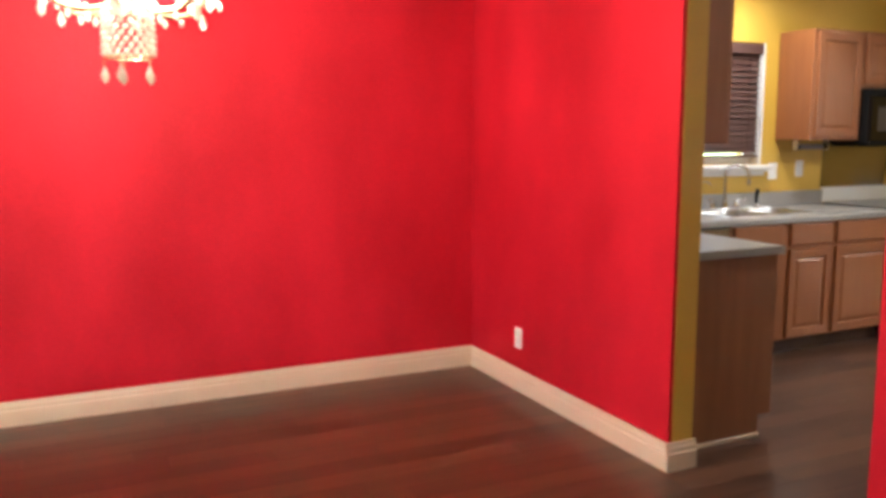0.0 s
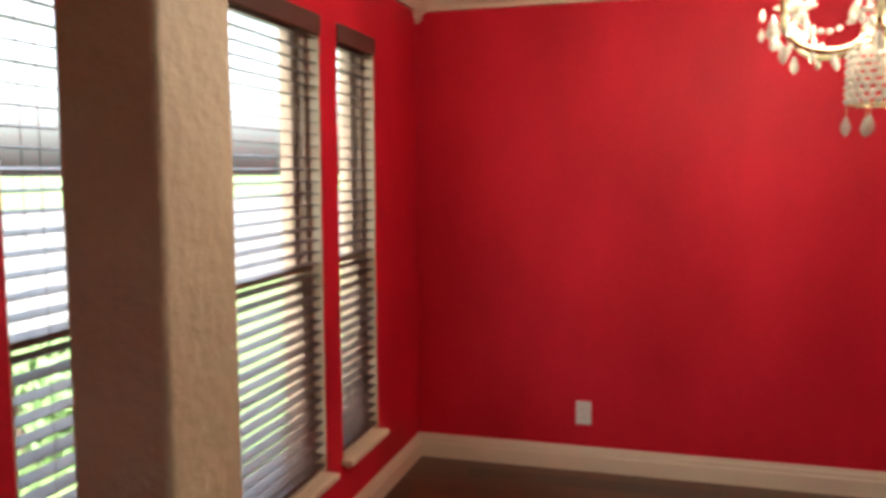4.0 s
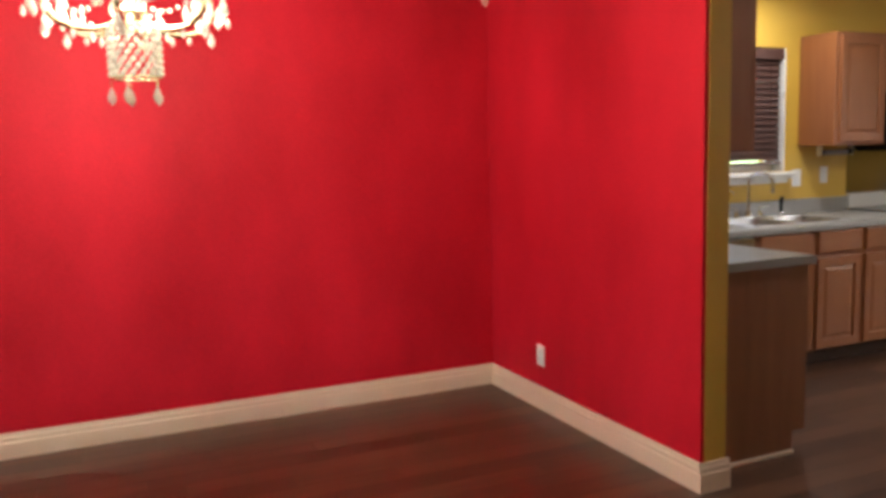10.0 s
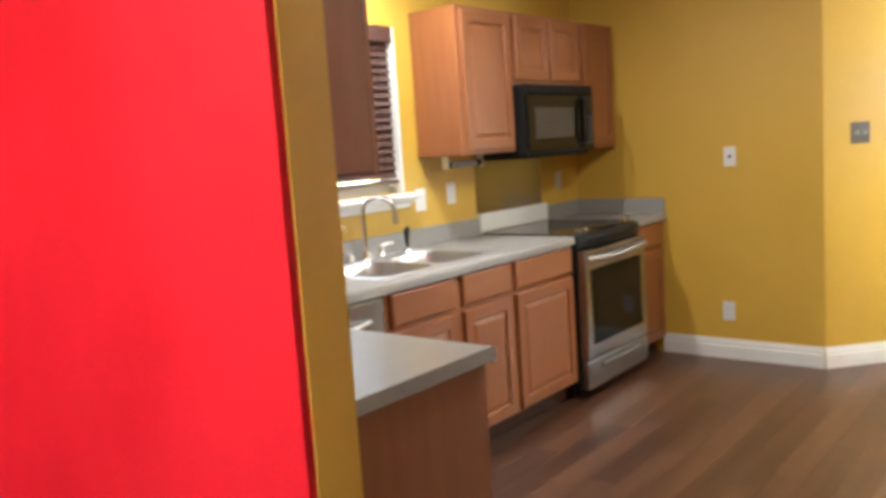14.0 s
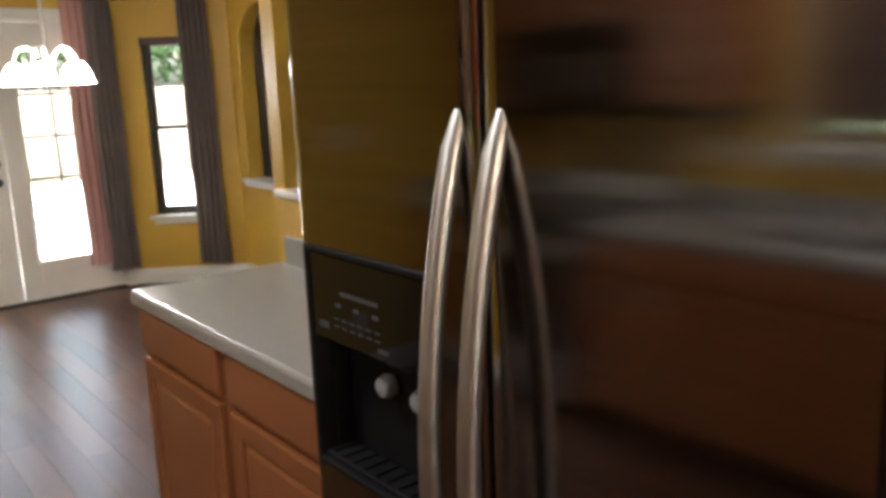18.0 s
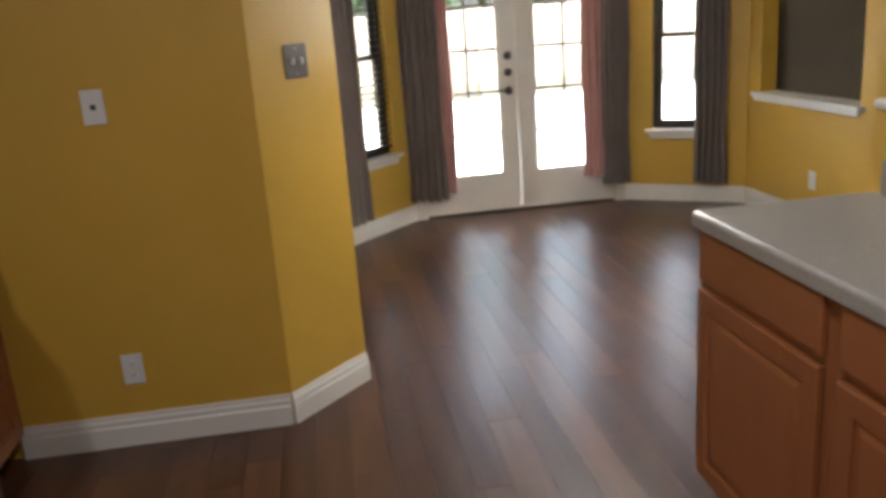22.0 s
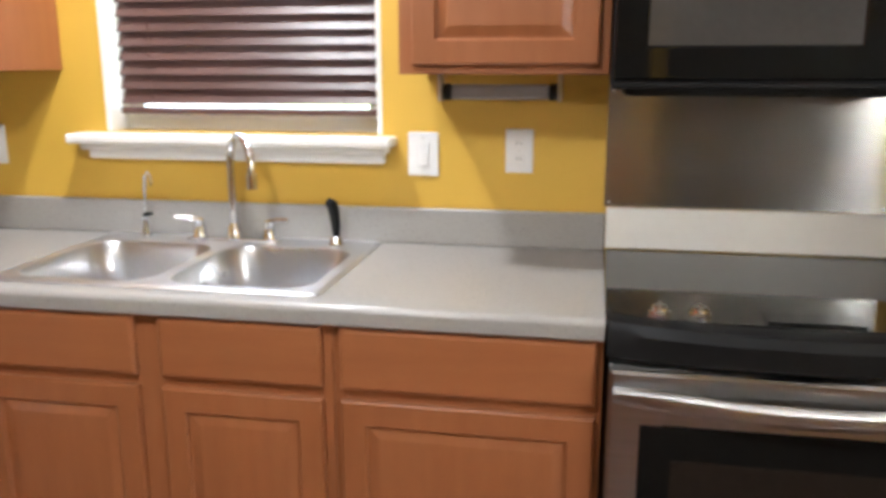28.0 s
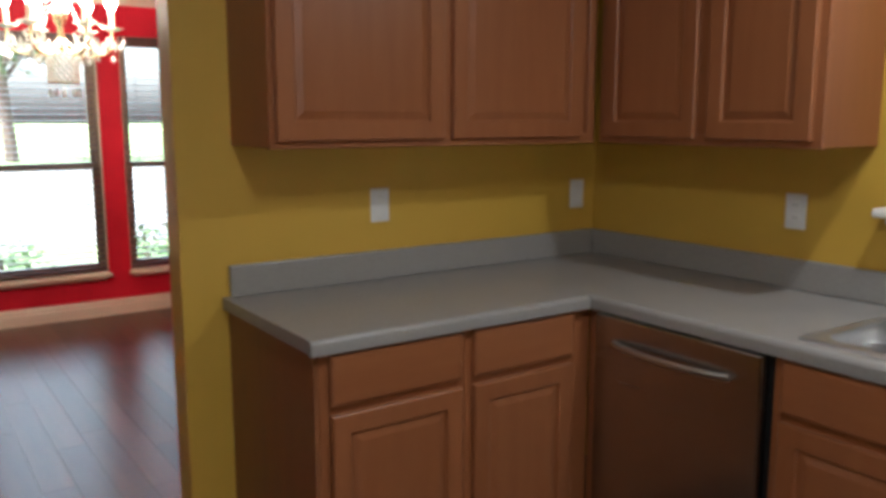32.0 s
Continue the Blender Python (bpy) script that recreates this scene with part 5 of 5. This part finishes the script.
def bead(bm, at, r):
    bmesh.ops.create_icosphere(bm, subdivisions=1, radius=r, matrix=Matrix.Translation(at))


HIGH = (TOP + 0.582) / 1.38 - 0.019      # ceiling height in the lamp's own frame
ob = thing("chandelier", Matrix.Translation((CHAND[0], CHAND[1], -0.582)) @ Matrix.Scale(1.38, 4), "lit crystal chandelier with candle bulbs and hanging drops", "chandelier")
part("canopy", lathe(bmesh.new(), [(0.001, HIGH + 0.019), (0.062, HIGH + 0.019), (0.055, HIGH - 0.02), (0.02, HIGH - 0.045), (0.001, HIGH - 0.05)][::-1], n=24), M["brass"], ob, "", True)
bm = bmesh.new()
z = HIGH - 0.045
while z > 2.125:
    a = 0.5 * math.pi * (round(z * 1000) // 22 % 2)
    tube(bm, [(0.007 * math.cos(t) * math.cos(a), 0.007 * math.cos(t) * math.sin(a), z - 0.013 + 0.014 * math.sin(t)) for t in [k * math.pi / 5 for k in range(11)]], 0.0017, 5)
    z -= 0.022
part("chain", bm, M["brass"], ob, "brass link chain", True)
part("stem", lathe(bmesh.new(), [(0.004, 1.735), (0.030, 1.74), (0.034, 1.765), (0.014, 1.785), (0.012, 1.83), (0.028, 1.86), (0.030, 1.90), (0.012, 1.93), (0.010, 2.02), (0.024, 2.05), (0.008, 2.10), (0.004, 2.13)], n=18), M["brass"], ob, "turned brass centre stem", True)
drop, small = drop_mesh(0.022), drop_mesh(0.015)
ARMS = 6
for k in range(ARMS):
    a = 2 * math.pi * k / ARMS + 0.3
    c, s = math.cos(a), math.sin(a)
    pts = [(0.098 - 0.078 * math.cos(v) if v < math.pi / 2 else 0.098 + 0.082 * math.sin(v - math.pi / 2), 1.772 - 0.050 * math.sin(v)) for v in [math.pi * k2 / 14 for k2 in range(15)]] + [(0.180, 1.80), (0.180, 1.82)]
    arm = part("arm", tube(bmesh.new(), [(r * c, r * s, z) for r, z in pts], 0.0065, 8), M["brass"], ob, "curved brass arm", True)
    part("drip_pan", lathe(bmesh.new(), [(0.001, 0), (0.012, 0), (0.040, 0.010), (0.042, 0.014), (0.012, 0.008), (0.001, 0.008)], (0.18 * c, 0.18 * s, 1.818), 18), M["crystal"], arm, "scalloped glass drip pan", True)
    candle = part("candle_sleeve", rod(bmesh.new(), (0.18 * c, 0.18 * s, 1.826), (0.18 * c, 0.18 * s, 1.895), 0.0105), M["cream"], arm, "", True)
    part("bulb", lathe(bmesh.new(), [(0.004, 1.895), (0.012, 1.905), (0.018, 1.925), (0.014, 1.955), (0.005, 1.985), (0.001, 1.99)], (0.18 * c, 0.18 * s, 0), 14), M["bulb"], ob, "lit candle bulb", True)
    for q in range(9):
        b = a + 2 * math.pi * q / 9
        piece("crystal_drop", drop if q % 2 else small, ob, pose(0.18 * c + 0.038 * math.cos(b), 0.18 * s + 0.038 * math.sin(b), 1.820 - 0.016 * (q % 3) - 0.022, 0, 0, 40 * q))
    piece("crystal_drop", drop, ob, pose(0.178 * c, 0.178 * s, 1.735))
    # swag of beads from the stem to the arm end, and on to the next arm
    bm = bmesh.new()
    for j in range(13):
        u = j / 12
        bead(bm, ((0.03 + 0.145 * u) * c, (0.03 + 0.145 * u) * s, 2.02 - 0.19 * u - 0.055 * math.sin(math.pi * u)), 0.0062)
    a2 = a + 2 * math.pi / ARMS
    for j in range(11):
        u = j / 10
        bead(bm, (0.175 * (c * (1 - u) + math.cos(a2) * u), 0.175 * (s * (1 - u) + math.sin(a2) * u), 1.80 - 0.055 * math.sin(math.pi * u)), 0.0062)
    tagged(part("bead_swag", bm, M["crystal"], ob, "strings of clear crystal beads"), kind="stuff")
    for r, zz in ((0.085, 1.742), (0.125, 1.748)):
        piece("crystal_drop", small, ob, pose(r * c, r * s, zz - 0.022))
# beaded cylinder under the centre
bm = bmesh.new()
for row in range(8):
    for k in range(16):
        a = 2 * math.pi * (k + 0.5 * (row % 2)) / 16
        bead(bm, (0.052 * math.cos(a), 0.052 * math.sin(a), 1.728 - 0.0135 * row), 0.0072)
tagged(part("bead_basket", bm, M["crystal"], ob, "cylinder of clear crystal beads"), kind="stuff")
for zz in (1.735, 1.625):
    part("basket_ring", tube(bmesh.new(), [(0.052 * math.cos(t), 0.052 * math.sin(t), zz) for t in [k * math.pi / 12 for k in range(25)]], 0.003, 6), M["brass"], ob, "", True)
for k in range(5):
    a = 2 * math.pi * k / 5 + 0.5
    piece("crystal_drop", drop, ob, pose(0.052 * math.cos(a), 0.052 * math.sin(a), 1.606))
    part("drop_wire", rod(bmesh.new(), (0.052 * math.cos(a), 0.052 * math.sin(a), 1.604), (0.052 * math.cos(a), 0.052 * math.sin(a), 1.626), 0.0012, n=5), M["brass"], ob)

# ---- nook pendant ----
ob = thing("pendant_light", Matrix.Translation((NOOK[0], NOOK[1], 0)), "lit nickel pendant with five white glass shades", "pendant light")
part("canopy", lathe(bmesh.new(), [(0.001, TOP - 0.03), (0.03, TOP - 0.03), (0.062, TOP - 0.012), (0.065, TOP - 0.001), (0.001, TOP - 0.001)], n=22), M["handle"], ob, "", True)
part("stem", rod(bmesh.new(), (0, 0, 1.68), (0, 0, TOP - 0.02), 0.008), M["handle"], ob, "", True)
part("hub", lathe(bmesh.new(), [(0.001, 1.645), (0.016, 1.65), (0.029, 1.67), (0.024, 1.695), (0.010, 1.715), (0.001, 1.72)], n=20), M["handle"], ob, "", True)
for k in range(5):
    a = 2 * math.pi * k / 5 + 0.2
    c, s = math.cos(a), math.sin(a)
    pts = [(0.016, 1.675), (0.045, 1.720), (0.078, 1.740), (0.115, 1.728), (0.136, 1.69), (0.138, 1.665)]
    arm = part("arm", tube(bmesh.new(), [(r * c, r * s, z) for r, z in pts], 0.0065, 8), M["handle"], ob, "curved nickel arm", True)
    part("shade", lathe(bmesh.new(), [(0.015, 1.668), (0.026, 1.661), (0.042, 1.634), (0.054, 1.596), (0.064, 1.577), (0.060, 1.577), (0.050, 1.596), (0.038, 1.632), (0.015, 1.655)], (0.138 * c, 0.138 * s, 0), 20), M["shade_glow"], arm, "lit bell-shaped white glass shade", True)

# ---- kitchen ceiling light ----
ob = thing("ceiling_light", Matrix.Translation((2.0, -1.98, 0)), "round flush ceiling light with white glass, lit", "ceiling light")
part("pan", lathe(bmesh.new(), [(0.001, TOP - 0.03), (0.17, TOP - 0.03), (0.175, TOP - 0.001), (0.001, TOP - 0.001)], n=28), M["handle"], ob, "", True)
part("diffuser", lathe(bmesh.new(), [(0.001, TOP - 0.105), (0.06, TOP - 0.100), (0.12, TOP - 0.075), (0.158, TOP - 0.031), (0.150, TOP - 0.031), (0.115, TOP - 0.07), (0.055, TOP - 0.094), (0.001, TOP - 0.098)], n=28), M["bowl_glow"], ob, "white glass bowl", True).visible_shadow = False


ob = thing("recessed_light", Matrix.Translation((*SINK_LIGHT, 0)), "small white recessed downlight over the sink, lit", "downlight")
part("trim_ring", lathe(bmesh.new(), [(0.062, TOP - 0.0005), (0.088, TOP - 0.0005), (0.086, TOP - 0.005), (0.064, TOP - 0.007)], n=28), M["trim"], ob, "", True)
part("lens", lathe(bmesh.new(), [(0.001, TOP - 0.0065), (0.0635, TOP - 0.0055), (0.0635, TOP - 0.001), (0.001, TOP - 0.001)], n=28), M["bowl_glow"], ob, "lit white lens", True)

# ---- outdoors ----
tagged(part("ground", box(-400, -400, -0.45, 400, 400, -0.16), M["grass"]), "mown green lawn around the house", "ground", kind="structure")
structure("patio", box(7.24, -13.0, -0.159, 16.2, 7.0, -0.03, 0.01), M["concrete"], "pale concrete patio outside the french doors", "patio")
structure("road", box(-30, -60, -0.159, -8.8, 60, -0.14), M["asphalt"], "grey asphalt street beyond the front lawn", "road")


def tree(x, y, h, seed, label="tall leafy green garden tree"):
    rnd = random.Random(seed)
    ob = thing("tree", Matrix.Translation((x, y, -0.165)), label, "tree", "garden trees")
    bm = bmesh.new()
    top = Vector((rnd.uniform(-0.3, 0.3), rnd.uniform(-0.3, 0.3), h * 0.55))
    tube(bm, [(0, 0, 0), tuple(top * 0.5), tuple(top)], [h * 0.028, h * 0.020, h * 0.012], 8)
    tips = []
    for k in range(7):
        a, base = k * 2.4 + rnd.uniform(0, 0.6), top * rnd.uniform(0.55, 1.0)
        tip = base + Vector((math.cos(a), math.sin(a), rnd.uniform(0.5, 1.3))) * h * rnd.uniform(0.16, 0.27)
        tube(bm, [tuple(base), tuple((base + tip) / 2 + Vector((0, 0, h * 0.02))), tuple(tip)], [h * 0.011, h * 0.007, h * 0.003], 6)
        tips.append(tip)
    part("trunk", bm, M["bark"], ob, "", True)
    verts, faces = [], []
    for tip in tips + [top + Vector((0, 0, h * 0.22))]:
        for _ in range(150):
            q = tip + Vector((rnd.gauss(0, 1), rnd.gauss(0, 1), rnd.gauss(0, 0.8))) * h * 0.085
            d = Vector((rnd.gauss(0, 1), rnd.gauss(0, 1), rnd.gauss(0, 1))).normalized()
            e = d.cross(Vector((0.3, 0.5, 0.8))).normalized()
            s = h * rnd.uniform(0.018, 0.034)
            i = len(verts)
            verts += [q - d * s, q + e * s * 0.5, q + d * s, q - e * s * 0.5]
            faces.append((i, i + 1, i + 2, i + 3))
    data = bpy.data.meshes.new("crown")
    data.from_pydata([tuple(v) for v in verts], [], faces)
    data.materials.append(M["leaf"])
    cr = new("crown", data)
    cr.parent = ob
    return ob


def shrub(x, y, r, seed):
    rnd = random.Random(seed)
    ob = thing("shrub", Matrix.Translation((x, y, -0.165)), "rounded green shrub on the front lawn", "shrub", "front shrubs")
    verts, faces = [], []
    for _ in range(420):
        d = Vector((rnd.gauss(0, 1), rnd.gauss(0, 1), abs(rnd.gauss(0, 1)))).normalized()
        q = d * r * rnd.uniform(0.5, 1.05)
        u = Vector((rnd.gauss(0, 1), rnd.gauss(0, 1), rnd.gauss(0, 1))).normalized()
        e = u.cross(d).normalized()
        s = r * rnd.uniform(0.06, 0.12)
        i = len(verts)
        verts += [q - u * s, q + e * s * 0.5, q + u * s, q - e * s * 0.5]
        faces.append((i, i + 1, i + 2, i + 3))
    data = bpy.data.meshes.new("leaves")
    data.from_pydata([tuple(v) for v in verts], [], faces)
    data.materials.append(M["leaf"])
    lv = new("leaves", data)
    lv.parent = ob
    part("stem", rod(bmesh.new(), (0, 0, 0), (0, 0, r * 0.6), r * 0.07, r * 0.04), M["bark"], ob)


for k, (x, y, h) in enumerate(((23, -9, 7.5), (25, -5.0, 8.5), (22.5, -1.5, 7.0), (26, 2.0, 9.0), (24, 6, 7.5), (25, -13, 8.5), (27, -18, 9), (22, -22, 7.5),
                               (-34, 2, 10), (-35, 9, 12), (-33, -7, 10), (-36, -15, 12), (-34, 18, 11))):
    tree(x, y, h, 20 + k)
for k in range(14):
    tree(19.0 + 0.9 * (k % 3), -14.5 + 1.5 * k, 4.0 + 0.5 * (k * 5 % 4), 50 + k, "young leafy green tree behind the back fence")
for k, (x, y, r) in enumerate(((-6.3, -0.2, 0.55), (-6.6, -1.55, 0.5), (-6.2, -3.2, 0.55), (-6.9, 1.2, 0.6))):
    shrub(x, y, r, 60 + k)
# board fence behind the back garden
ob = thing("fence", Matrix.Translation((17.0, 0, -0.16)), "weathered cedar board fence across the back garden", "fence")
board = mesh_from("board", box(-0.010, -0.069, 0.02, 0.010, 0.069, 1.75, 0.003), M["fence"])
for k in range(220):
    piece("board", board, ob, pose(0, -20 + 0.141 * k, random.uniform(-0.015, 0.015)))
for z in (0.4, 1.4):
    part("rail", box(-0.05, -20.1, z - 0.045, -0.011, 11.1, z + 0.045), M["fence"], ob)
for k in range(13):
    part("post", box(-0.141, -20 + 2.5 * k, 0, -0.051, -19.91 + 2.5 * k, 1.8, 0.004), M["fence"], ob)

# ---- floor planks ----
ob = tagged(thing("floor", Matrix.Identity(4), "dark reddish-brown hardwood plank floor", "floor"), kind="structure")
PW, PL = 0.127, 1.22


def plank_mesh(name, x0, x1, w):
    bm = bmesh.new()
    rings = []
    for ins, z in ((0.0, -0.018), (0.0, -0.0006), (0.0004, 0.0)):
        rings.append([bm.verts.new(q) for q in ((x0 + ins, ins, z), (x1 - ins, ins, z), (x1 - ins, w - ins, z), (x0 + ins, w - ins, z))])
    for a, b in zip(rings, rings[1:]):
        for k in range(4):
            bm.faces.new((a[k], a[(k + 1) % 4], b[(k + 1) % 4], b[k]))
    bm.faces.new(rings[-1])
    return mesh_from(name, bm, M["plank"])


full = plank_mesh("plank", 0, PL - 0.0008, PW - 0.0008)
rest_v, rest_f, made = [], [], 0
row, y = 0, 0.10
while y > -8.6:
    y -= PW
    x = -4.10 - (row * 0.47 + 0.31 * (row % 3)) % PL
    while x < 7.04:
        a, b = max(x, -4.10), min(x + PL, 7.04)
        near = (0.1 < (a + b) / 2 < 6.9 and -2.95 < y < -0.5) or (-3.9 < (a + b) / 2 < 0.1 and -2.6 < y < 0.1)
        outside = ((a + b) / 2 < -0.2 and y < -6.25) or (a > 4.3 and y > -0.93)
        if b - a > 0.05 and not outside:
            if near and made < 300:
                made += 1
                if b - a > PL - 0.001:
                    piece("plank", full, ob, pose(x, y, 0))
                else:
                    piece("plank", plank_mesh("plank", 0, b - a - 0.0008, PW - 0.0008), ob, pose(a, y, 0))
            else:
                i = len(rest_v)
                for ins, z in ((0.0, -0.018), (0.0, -0.0006), (0.0004, 0.0)):
                    rest_v += [(a + ins, y + ins, z), (b - 0.0008 - ins, y + ins, z), (b - 0.0008 - ins, y + PW - 0.0008 - ins, z), (a + ins, y + PW - 0.0008 - ins, z)]
                for lv in (0, 4):
                    rest_f += [(i + lv + k, i + lv + (k + 1) % 4, i + lv + 4 + (k + 1) % 4, i + lv + 4 + k) for k in range(4)]
                rest_f.append((i + 8, i + 9, i + 10, i + 11))
        x += PL
    row += 1
data = bpy.data.meshes.new("far_planks")
data.from_pydata(rest_v, [], rest_f)
data.materials.append(M["plank_rest"])
rest = new("far_planks", data)
rest.parent = ob
rest["kind"] = "stuff"
